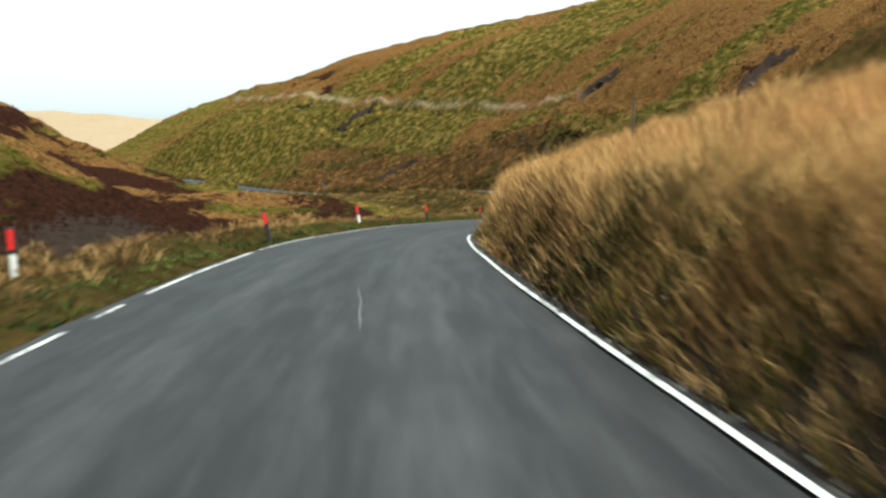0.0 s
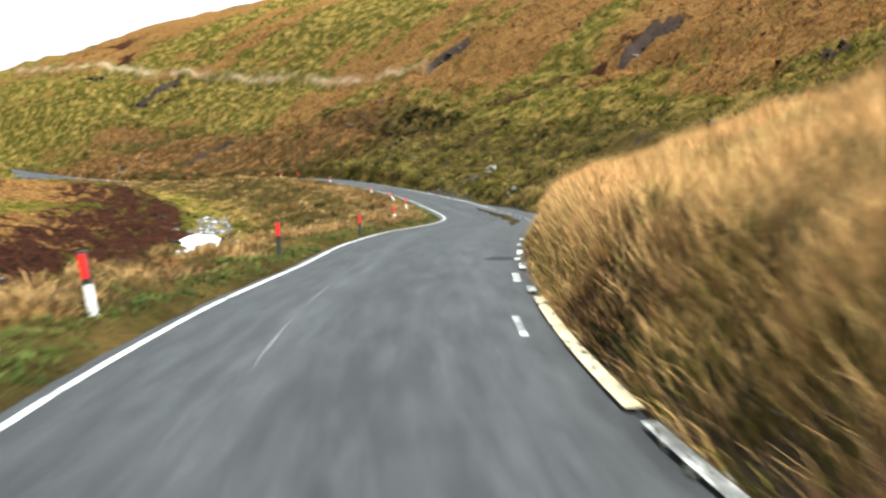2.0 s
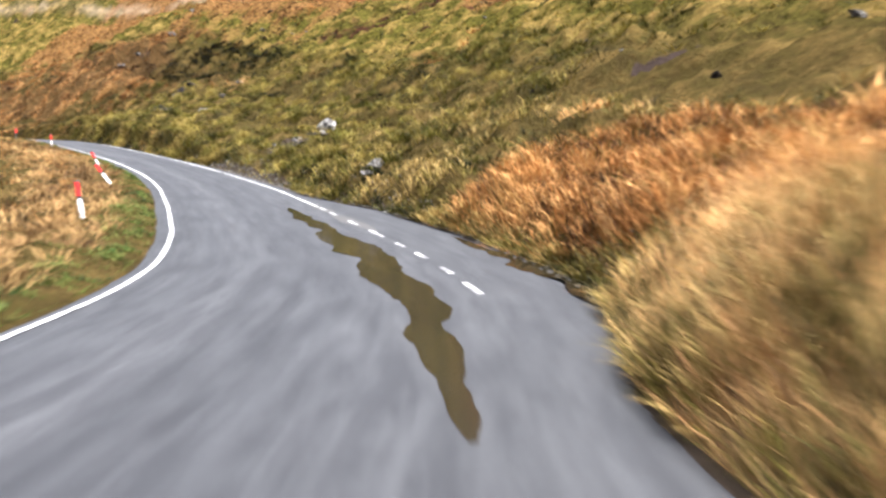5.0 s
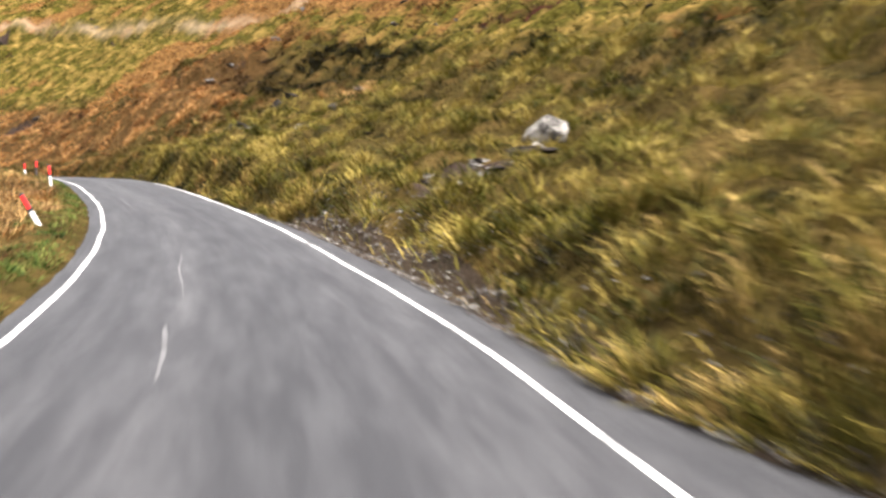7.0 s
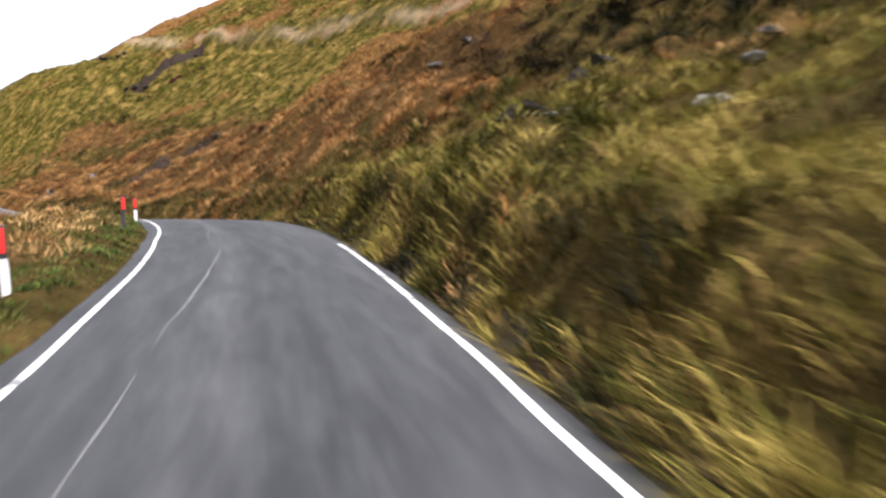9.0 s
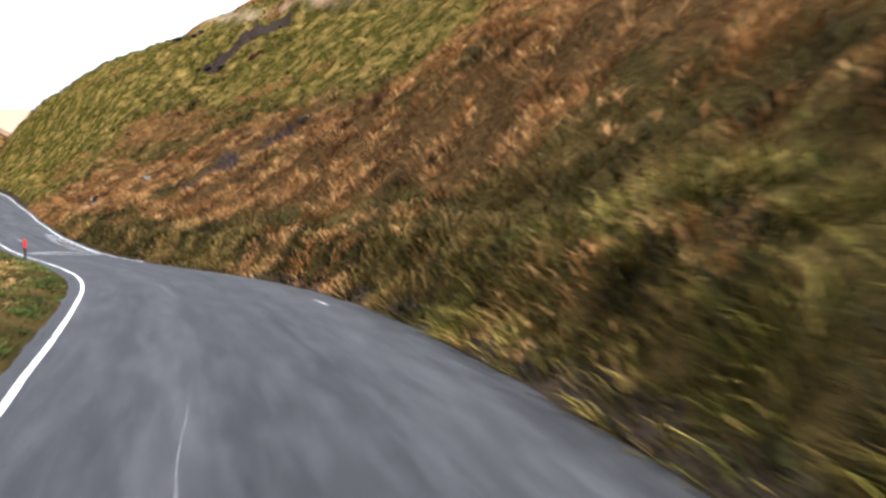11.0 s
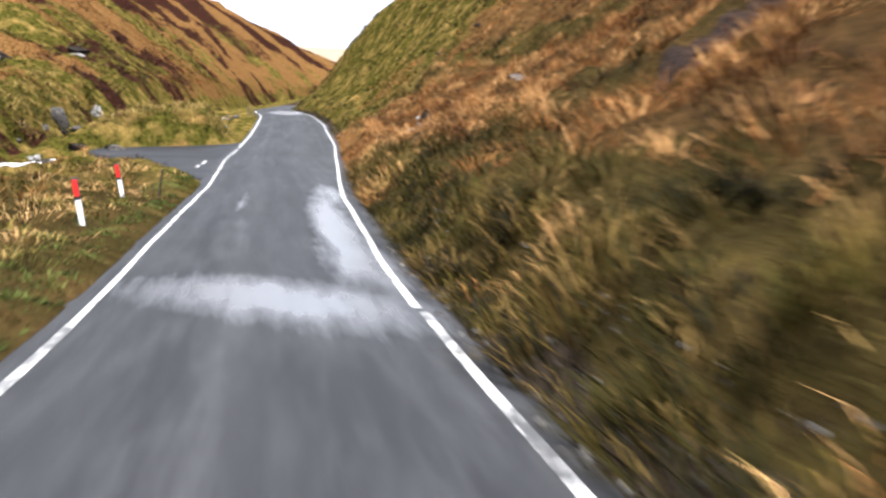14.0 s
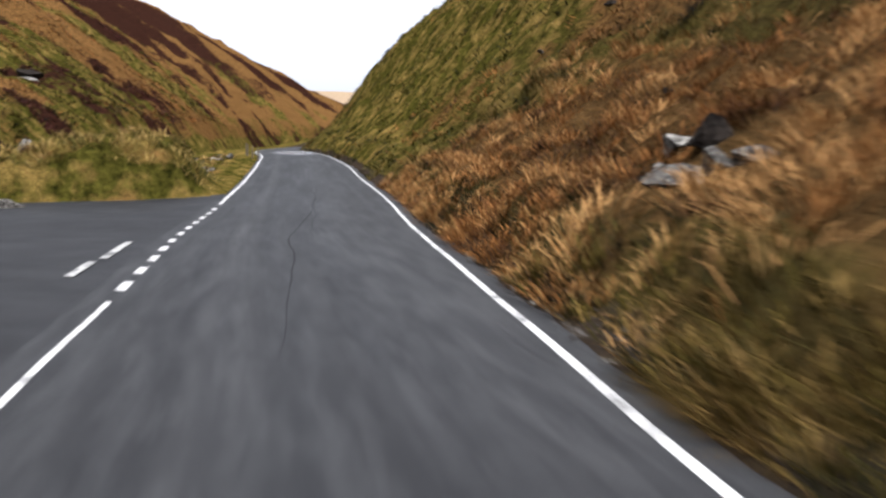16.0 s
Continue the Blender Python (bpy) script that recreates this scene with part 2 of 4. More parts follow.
def ramp(nodes, links, fac, *stops):
    r = nodes.new("ShaderNodeValToRGB")
    e = r.color_ramp.elements
    while len(e) < len(stops):
        e.new(0.5)
    for el, (p, col) in zip(e, stops):
        el.position, el.color = p, (*col, 1) if len(col) == 3 else col
    links.new(fac, r.inputs[0])
    return r.outputs[0]


def mix(nodes, links, fac, a, b, mode="MIX"):
    n = nodes.new("ShaderNodeMix")
    n.data_type, n.blend_type = "RGBA", mode
    for sock, v in ((n.inputs[0], fac), (n.inputs[6], a), (n.inputs[7], b)):
        if isinstance(v, (int, float)):
            sock.default_value = v
        elif isinstance(v, tuple):
            sock.default_value = (*v, 1)
        else:
            links.new(v, sock)
    return n.outputs[2]


def maths(nodes, links, op, a, b=0.0):
    n = nodes.new("ShaderNodeMath")
    n.operation = op
    for i, v in enumerate((a, b)):
        if isinstance(v, (int, float)):
            n.inputs[i].default_value = v
        else:
            links.new(v, n.inputs[i])
    return n.outputs[0]


def bump(nodes, links, bsdf, height_out, strength=0.5, distance=0.02):
    b = node(nodes, "ShaderNodeBump", Strength=strength, Distance=distance)
    links.new(height_out, b.inputs["Height"])
    links.new(b.outputs[0], bsdf.inputs["Normal"])


def object_coords(nodes):
    return nodes.new("ShaderNodeTexCoord").outputs["Object"]


def attribute(nodes, name, out="Fac"):
    a = nodes.new("ShaderNodeAttribute")
    a.attribute_name = name
    return a.outputs[out]


def ground_material():
    m, n, l, b = material("moorland")
    co = object_coords(n)
    fine = noise_tex(n, l, co, 2.6, 6, 0.65)
    mid = noise_tex(n, l, co, 0.55, 5, 0.6)
    big = noise_tex(n, l, co, 0.09, 4, 0.55)
    speck = noise_tex(n, l, co, 11, 4, 0.7)
    g = mix(n, l, ramp(n, l, fine, (0.35, (0, 0, 0)), (0.7, (1, 1, 1))), (0.010, 0.010, 0.002), (0.062, 0.054, 0.010))
    s = mix(n, l, ramp(n, l, speck, (0.3, (0, 0, 0)), (0.7, (1, 1, 1))), (0.05, 0.034, 0.010), (0.22, 0.145, 0.040))
    br = mix(n, l, ramp(n, l, fine, (0.35, (0, 0, 0)), (0.68, (1, 1, 1))), (0.026, 0.013, 0.005), (0.150, 0.078, 0.025))
    he = mix(n, l, ramp(n, l, fine, (0.35, (0, 0, 0)), (0.68, (1, 1, 1))), (0.005, 0.003, 0.002), (0.030, 0.0115, 0.0075))
    patch = ramp(n, l, mid, (0.46, (0, 0, 0)), (0.66, (1, 1, 1)))
    col = mix(n, l, patch, g, s)
    fac = maths(n, l, "ADD", attribute(n, "brown"), maths(n, l, "MULTIPLY", maths(n, l, "SUBTRACT", big, 0.5), 1.1))
    fac = maths(n, l, "ADD", fac, maths(n, l, "MULTIPLY", maths(n, l, "SUBTRACT", mid, 0.5), 0.9))
    col = mix(n, l, ramp(n, l, fac, (0.42, (0, 0, 0)), (0.62, (1, 1, 1))), col, br)
    # ground under the near grass is coloured darker
    col = mix(n, l, attribute(n, "under_grass"), col, mix(n, l, speck, (0.006, 0.004, 0.002), (0.040, 0.026, 0.011)))
    fac = maths(n, l, "ADD", attribute(n, "heather"), maths(n, l, "MULTIPLY", maths(n, l, "SUBTRACT", mid, 0.5), 1.2))
    col = mix(n, l, ramp(n, l, fac, (0.42, (0, 0, 0)), (0.60, (1, 1, 1))), col, he)
    fac = maths(n, l, "ADD", attribute(n, "bare"), maths(n, l, "MULTIPLY", maths(n, l, "SUBTRACT", fine, 0.5), 0.7))
    earth = mix(n, l, speck, (0.008, 0.006, 0.004), (0.042, 0.031, 0.022))
    col = mix(n, l, ramp(n, l, fac, (0.45, (0, 0, 0)), (0.6, (1, 1, 1))), col, earth)
    fac = maths(n, l, "ADD", attribute(n, "peat"), maths(n, l, "MULTIPLY", maths(n, l, "SUBTRACT", fine, 0.5), 0.8))
    col = mix(n, l, ramp(n, l, fac, (0.42, (0, 0, 0)), (0.55, (1, 1, 1))), col, mix(n, l, speck, (0.005, 0.0035, 0.003), (0.042, 0.030, 0.024)))
    # ground far up the valley and the sheep track take a paler colour
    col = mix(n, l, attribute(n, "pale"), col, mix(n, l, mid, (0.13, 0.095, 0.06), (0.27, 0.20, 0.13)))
    l.new(col, b.inputs["Base Color"])
    b.inputs["Roughness"].default_value = 0.9
    b.inputs["Specular IOR Level"].default_value = 0.0
    hsum = maths(n, l, "ADD", maths(n, l, "MULTIPLY", mid, 0.6), maths(n, l, "ADD", maths(n, l, "MULTIPLY", fine, 0.5), maths(n, l, "MULTIPLY", speck, 0.18)))
    bump(n, l, b, hsum, 1.0, 0.55)
    return m


def asphalt_material(name, seed):
    m, n, l, b = material(name)
    uv = n.new("ShaderNodeUVMap")
    uv.uv_map = "lane"
    co = object_coords(n)
    grit = noise_tex(n, l, co, 90, 3, 0.7)
    stain = noise_tex(n, l, uv.outputs[0], 1.0, 6, 0.7, (3.2, 0.4, 1))
    streak = noise_tex(n, l, uv.outputs[0], 1.0, 4, 0.6, (1.5, 0.012, 1))
    wide = noise_tex(n, l, uv.outputs[0], 1.0, 5, 0.6, (0.8, 0.06, 1 + seed))
    col = mix(n, l, grit, (0.008, 0.0082, 0.0086), (0.027, 0.0275, 0.0287))
    col = mix(n, l, 1.0, col, ramp(n, l, streak, (0.36, (0.68, 0.68, 0.69)), (0.64, (1.0, 1.0, 0.99))), "MULTIPLY")
    col = mix(n, l, ramp(n, l, stain, (0.42, (0, 0, 0)), (0.70, (0.6, 0.6, 0.6))), col, (0.038, 0.0385, 0.0385))
    apart = n.new("ShaderNodeSeparateXYZ")
    l.new(uv.outputs[0], apart.inputs[0])
    across = maths(n, l, "ADD", maths(n, l, "MULTIPLY", apart.outputs[0], 0.1667), maths(n, l, "MULTIPLY", maths(n, l, "SUBTRACT", wide, 0.5), 0.10))
    track = ramp(n, l, across, (0.06, (0.9, 0.9, 0.9)), (0.24, (0.84, 0.84, 0.85)), (0.335, (1.2, 1.19, 1.18)), (0.42, (0.82, 0.82, 0.83)), (0.60, (0.88, 0.88, 0.89)), (0.78, (1.12, 1.11, 1.1)), (0.95, (0.9, 0.89, 0.88)))
    if seed == 0:
        col = mix(n, l, 1.0, col, track, "MULTIPLY")
    else:
        col = mix(n, l, 1.0, col, (0.6, 0.6, 0.62), "MULTIPLY")
    l.new(col, b.inputs["Base Color"])
    wet = ramp(n, l, wide, (0.38, (0.76, 0.76, 0.76)), (0.70, (0.52, 0.52, 0.52)))
    rough = mix(n, l, 0.35, wet, ramp(n, l, streak, (0.3, (0.5, 0.5, 0.5)), (0.7, (0.85, 0.85, 0.85))))
    lying = maths(n, l, "ADD", attribute(n, "wet"), maths(n, l, "MULTIPLY", maths(n, l, "SUBTRACT", stain, 0.5), 0.65))
    lying = ramp(n, l, lying, (0.35, (0, 0, 0)), (0.75, (1, 1, 1)))
    l.new(mix(n, l, lying, rough, (0.2, 0.2, 0.2)), b.inputs["Roughness"])
    l.new(ramp(n, l, lying, (0.0, (0.12, 0.12, 0.12)), (1.0, (0.9, 0.9, 0.9))), b.inputs["Specular IOR Level"])
    bump(n, l, b, maths(n, l, "ADD", grit, maths(n, l, "MULTIPLY", stain, 0.6)), 0.35, 0.008)
    relief = b.inputs["Normal"].links[0].from_node
    l.new(maths(n, l, "MULTIPLY", maths(n, l, "SUBTRACT", 1.0, lying), 0.35), relief.inputs["Strength"])
    return m


def line_paint(name, colour, wear):
    m, n, l, b = material(name)
    co = object_coords(n)
    chips = noise_tex(n, l, co, 7, 6, 0.7)
    dirt = noise_tex(n, l, co, 1.3, 4, 0.6)
    k = maths(n, l, "ADD", chips, maths(n, l, "MULTIPLY", maths(n, l, "SUBTRACT", dirt, 0.5), 0.7))
    col = mix(n, l, ramp(n, l, k, (wear - 0.06, (0, 0, 0)), (wear + 0.05, (1, 1, 1))), (0.04, 0.039, 0.037), colour)
    l.new(col, b.inputs["Base Color"])
    b.inputs["Roughness"].default_value = 0.5
    return m


def plain(name, colour, rough=0.6, vary=0.35, scale=8.0, relief=0.3, metal=0.0):
    m, n, l, b = material(name)
    co = object_coords(n)
    f = noise_tex(n, l, co, scale, 6, 0.62)
    dark = tuple(c * (1 - vary) for c in colour)
    light = tuple(min(1, c * (1 + vary * 0.6)) for c in colour)
    l.new(mix(n, l, ramp(n, l, f, (0.32, (0, 0, 0)), (0.68, (1, 1, 1))), dark, light), b.inputs["Base Color"])
    b.inputs["Roughness"].default_value = rough
    b.inputs["Metallic"].default_value = metal
    if relief:
        bump(n, l, b, f, relief, 0.02)
    return m


def rock_material(name, dark, light, lichen=0.45):
    m, n, l, b = material(name)
    co = object_coords(n)
    a, c = noise_tex(n, l, co, 3.2, 7, 0.65), noise_tex(n, l, co, 14, 5, 0.7)
    base = mix(n, l, ramp(n, l, a, (0.40, (0, 0, 0)), (0.60, (1, 1, 1))), dark, light)
    base = mix(n, l, ramp(n, l, c, (0.54, (0, 0, 0)), (0.62, (lichen, lichen, lichen))), base, (0.36, 0.35, 0.30))
    l.new(base, b.inputs["Base Color"])
    b.inputs["Roughness"].default_value = 0.92
    b.inputs["Specular IOR Level"].default_value = 0.05
    bump(n, l, b, maths(n, l, "ADD", a, maths(n, l, "MULTIPLY", c, 0.4)), 0.9, 0.08)
    return m


def blade_material():
    m, n, l, b = material("grass_blades")
    tint = attribute(n, "tint", "Color")
    co = object_coords(n)
    f = noise_tex(n, l, co, 3.0, 3, 0.6)
    col = mix(n, l, 1.0, tint, ramp(n, l, f, (0.3, (0.62, 0.62, 0.62)), (0.7, (1.0, 1.0, 1.0))), "MULTIPLY")
    l.new(col, b.inputs["Base Color"])
    b.inputs["Roughness"].default_value = 0.7
    b.inputs["Specular IOR Level"].default_value = 0.05
    tr = n.new("ShaderNodeBsdfTranslucent")
    l.new(col, tr.inputs["Color"])
    ms = n.new("ShaderNodeMixShader")
    ms.inputs[0].default_value = 0.12
    l.new(b.outputs[0], ms.inputs[1])
    l.new(tr.outputs[0], ms.inputs[2])
    l.new(ms.outputs[0], n["Material Output"].inputs["Surface"])
    return m


def water_material():
    m, n, l, b = material("white_water")
    co = object_coords(n)
    f = noise_tex(n, l, co, 1.4, 6, 0.68)
    g = noise_tex(n, l, co, 6, 5, 0.7)
    k = maths(n, l, "ADD", attribute(n, "foam"), maths(n, l, "ADD", maths(n, l, "MULTIPLY", maths(n, l, "SUBTRACT", f, 0.5), 1.5), maths(n, l, "MULTIPLY", maths(n, l, "SUBTRACT", g, 0.5), 0.8)))
    k = ramp(n, l, k, (0.40, (0, 0, 0)), (0.62, (1, 1, 1)))
    l.new(mix(n, l, k, (0.018, 0.013, 0.008), (0.62, 0.62, 0.61)), b.inputs["Base Color"])
    l.new(ramp(n, l, k, (0.0, (0.06, 0.06, 0.06)), (1.0, (0.6, 0.6, 0.6))), b.inputs["Roughness"])
    bump(n, l, b, maths(n, l, "ADD", f, g), 0.6, 0.08)
    return m


def puddle_material(name, colour, rough):
    m, n, l, b = material(name)
    co = object_coords(n)
    f = noise_tex(n, l, co, 2.0, 5, 0.6)
    l.new(mix(n, l, f, tuple(c * 0.6 for c in colour), tuple(c * 1.4 for c in colour)), b.inputs["Base Color"])
    b.inputs["Roughness"].default_value = rough
    b.inputs["IOR"].default_value = 1.33
    bump(n, l, b, noise_tex(n, l, co, 9, 3, 0.5), 0.06, 0.01)
    return m


M_GROUND, M_ROAD, M_LAYBY = ground_material(), asphalt_material("wet_asphalt", 0), asphalt_material("old_asphalt", 1)
M_WHITE, M_WORN, M_YELLOW = line_paint("white_line", (0.36, 0.355, 0.335), 0.44), line_paint("worn_line", (0.34, 0.335, 0.31), 0.53), line_paint("stained_line", (0.32, 0.25, 0.14), 0.42)
M_BLADE, M_WATER = blade_material(), water_material()
M_MUD = puddle_material("muddy_water", (0.006, 0.005, 0.0036), 0.10)
M_ROCK, M_DARK, M_PALE = rock_material("hill_rock", (0.016, 0.014, 0.012), (0.055, 0.049, 0.043), 0.4), rock_material("wet_dark_rock", (0.004, 0.003, 0.0025), (0.018, 0.014, 0.011), 0.02), rock_material("pale_rock", (0.020, 0.018, 0.016), (0.19, 0.177, 0.155), 0.4)
M_SILT = puddle_material("pale_silt", (0.024, 0.022, 0.019), 0.75)
M_RED, M_POSTWHITE, M_BLACK = plain("red_reflector", (0.5, 0.012, 0.009), 0.3, 0.15, 20, 0.05), plain("post_white", (0.5, 0.49, 0.46), 0.5, 0.18, 9, 0.1), plain("post_black", (0.009, 0.008, 0.008), 0.55, 0.3, 12, 0.2)
M_STAKE = plain("weathered_wood", (0.05, 0.036, 0.024), 0.8, 0.4, 20, 0.4)


# ---------------------------------------------------------------- mesh helpers
def mesh_object(name, verts, faces, mat, parent=None, smooth=True):
    """One mesh from numpy arrays; faces all have the same number of corners."""
    verts, faces = np.asarray(verts, dtype=np.float32), np.asarray(faces, dtype=np.int32)
    me = bpy.data.meshes.new(name)
    me.vertices.add(len(verts))
    me.vertices.foreach_set("co", verts.ravel())
    k = faces.shape[1]
    me.loops.add(faces.size)
    me.loops.foreach_set("vertex_index", faces.ravel())
    me.polygons.add(len(faces))
    me.polygons.foreach_set("loop_start", np.arange(len(faces), dtype=np.int32) * k)
    me.polygons.foreach_set("use_smooth", np.full(len(faces), smooth))
    me.update(calc_edges=True)
    me.materials.append(mat)
    ob = new(name, me)
    ob.parent = parent
    return ob


def grid_faces(rows, cols):
    a = (np.arange(rows - 1)[:, None] * cols + np.arange(cols - 1)[None]).ravel()
    return np.stack([a, a + 1, a + cols + 1, a + cols], 1)


def float_layer(ob, name, values):
    ob.data.attributes.new(name, "FLOAT", "POINT").data.foreach_set("value", np.asarray(values, dtype=np.float32))


def part(name, bm, mat, parent, label=""):
    me = bpy.data.meshes.new(name)
    bm.to_mesh(me)
    bm.free()
    me.materials.append(mat)
    ob = new(name, me)
    ob.parent = parent
    return tagged(ob, label)


# ---------------------------------------------------------------- ground
def track(x, y):
    """1 on the narrow sheep track that crosses the hillside, 0 off it."""
    dr = (x - at(T_R, y)) * at(T_C, y)
    lift = height(x, y, False) - at(T_Z, y) - 20.8 - 0.055 * (y - 223) - 1.3 * np.exp(-((y - 330) / 35) ** 2)
    return np.exp(-(lift / 0.65) ** 2) * ease(16, 20, dr) * ease(185, 200, y) * (1 - ease(440, 480, y)) * (0.35 + 0.65 * ease(0.35, 0.5, fbm(x / 9, y / 9, 2, 53)))


def cover(x, y):
    """How far bracken, heather, bare earth, paler ground, peat and darker ground under grass take over at a place:
    values from 0 to 1.
    """
    c = at(T_C, y)
    dr, dl = (x - at(T_R, y)) * c, (at(T_L, y) - x) * c
    lift = height(x, y, False) - at(T_Z, y)
    step = 20 + 0.055 * (y - 223)
    brown = np.where(dr > 0, 0.24 + 0.42 * ease(-2, 6, lift - step) + 0.2 * np.exp(-((lift - step) / 2.0) ** 2), 0.30)
    brown = brown + np.where(dr > 0, 1, 0) * 0.30 * np.exp(-((y - 190) / 24) ** 2) * np.exp(-((dr - 14) / 9) ** 2)
    brown = brown + np.where(dr > 0, 1, 0) * 0.25 * np.exp(-((y - 240) / 14) ** 2) * np.exp(-((dr - 4) / 4) ** 2)
    brown = brown - np.where(dr > 0, 1, 0) * 0.22 * np.exp(-((y - 125) / 35) ** 2) * np.exp(-(dr / 22) ** 2)
    band = fbm(y / 34, dr / 5.5, 3, 45) - 0.5
    brown = brown + np.where(dr > 3, 1.1, 0) * band + np.where(dr > 8, 0.9, 0) * (fbm((x + y) / 38, (x - y) / 24, 3, 48) - 0.5)
    brown = brown + np.where(dr > 0, 1, 0) * 0.28 * np.exp(-((y - 214) / 24) ** 2) * ease(1.5, 5, dr) * (1 - ease(18, 30, dr))
    brown = brown + np.where(dr > 2, 1, 0) * ease(222, 246, y) * (1 - ease(30, 45, dr)) * (3.4 * (fbm((dr + 0.33 * y) / 5.0, y / 60, 2, 50) - 0.52) - 0.12 * ease(10, 18, dr))
    brown = brown + ease(12, 22, dr) * ease(140, 160, y) * (1 - ease(300, 340, y)) * (2.6 * (fbm((y - 0.35 * x) / 9, x / 60, 3, 54) - 0.5) - 0.12)
    so = stream_offset(y)
    bandl = fbm((dl + y) / 12, (y - dl) / 80, 3, 46) - 0.5
    brown = brown + np.where(dl > so + 8, 0.26 + 4.2 * bandl, 0)
    heather = np.where(dl > so - 1, piece(y, (110, 0.66), (170, 0.55)) * ease(so - 1, so + 3, dl) * (1 - 0.65 * ease(so + 8, so + 22, dl)) * piece(y, (235, 1.0), (275, 0.35)), 0)
    heather = heather + ease(so + 14, so + 40, dl) * (0.46 + 3.6 * (fbm((dl + y) / 18, (y - dl) / 70, 3, 47) - 0.5))
    up = dl - so
    brown = brown + np.where(up > 4, 0.3 * ease(295, 345, y) + 0.2 * ease(15, 40, up), 0) * ease(200, 240, y)
    heather = heather + 0.40 * ease(45, 75, up) * ease(230, 270, y)
    heather = heather + np.where(up > 0, 1, 0) * ease(215, 245, y) * (1 - ease(20, 45, up)) * (1.9 * (fbm(x / 7, y / 7, 3, 55) - 0.5) + 0.12)
    # runnel floors take the same dark colour as heather
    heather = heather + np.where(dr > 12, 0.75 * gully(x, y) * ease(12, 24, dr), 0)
    heather = heather + (1.0 - 1.5 * fbm((x + y) / 9, (x - y) / 16, 3, 49) - 0.5 * ease(1.0, 5.0, lift)) * np.exp(-(((x + 30) / 14) ** 2 + ((y - 74) / 18) ** 2))
    sh = shoulder(y)
    bare = np.where(dr > 0, 0.9 * (1 - ease(sh + 0.25, sh + 0.8, dr)) + 0.9 * np.exp(-((y - 117) / 6) ** 4) * np.exp(-((dr - 1.0) / 0.40) ** 2), 0.6 * (1 - ease(0.3, 0.6, dl)))
    peat = scarred(x, y)[1] + 0.8 * np.exp(-(((x - 19.5) / 1.4) ** 2 + ((y - 119.8) / 1.7) ** 2) ** 2)
    peat = peat + 0.62 * np.exp(-(((x + 20) / 6.5) ** 2 + ((y - 56) / 16) ** 2))
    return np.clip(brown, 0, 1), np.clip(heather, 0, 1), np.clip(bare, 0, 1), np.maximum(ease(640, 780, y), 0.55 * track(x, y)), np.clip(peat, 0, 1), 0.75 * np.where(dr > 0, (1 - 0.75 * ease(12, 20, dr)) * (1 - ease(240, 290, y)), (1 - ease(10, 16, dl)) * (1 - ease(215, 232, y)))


def build_ground():
    near = np.arange(-14, 296, 0.42)
    ahead = 296 + np.cumsum(0.5 * 1.035 ** np.arange(130))
    behind = -14 - np.cumsum(0.6 * 1.09 ** np.arange(45))
    ys = np.concatenate([behind[::-1], near, ahead[ahead < 1560]])
    out = np.concatenate([np.arange(0, 4, 0.3), np.arange(4, 26, 0.42)])
    tail = 26 + np.cumsum(0.5 * 1.062 ** np.arange(80))
    out = np.concatenate([out, tail[tail < 1000]])
    mid = np.linspace(0, 1, 7)[1:-1]
    n = len(out)
    cols = 2 * n + len(mid)
    L, R, C = at(T_L, ys)[:, None], at(T_R, ys)[:, None], at(T_C, ys)[:, None]
    x = np.concatenate([L - out[::-1][None] / C, L + (R - L) * mid[None], R + out[None] / C], 1)
    y = np.repeat(ys[:, None], cols, 1)
    z = height(x, y)
    verts = np.stack([x, y, z], -1).reshape(-1, 3)
    ob = mesh_object("ground", verts, grid_faces(len(ys), cols), M_GROUND)
    for name, layer in zip(("brown", "heather", "bare", "pale", "peat", "under_grass"), cover(x.ravel(), y.ravel())):
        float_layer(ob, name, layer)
    return tagged(ob, "rough moorland valley of grass, bracken and heather", "hillside", kind="structure")


build_ground()


# ---------------------------------------------------------------- road
def road_height(x, y):
    u = (x - at(T_L, y)) / (at(T_R, y) - at(T_L, y))
    return at(T_Z, y) - 0.04 * np.minimum((2 * u - 1) ** 2, 1) + 0.012 * (value_noise(x / 1.7, y / 2.3, 4) - 0.5)


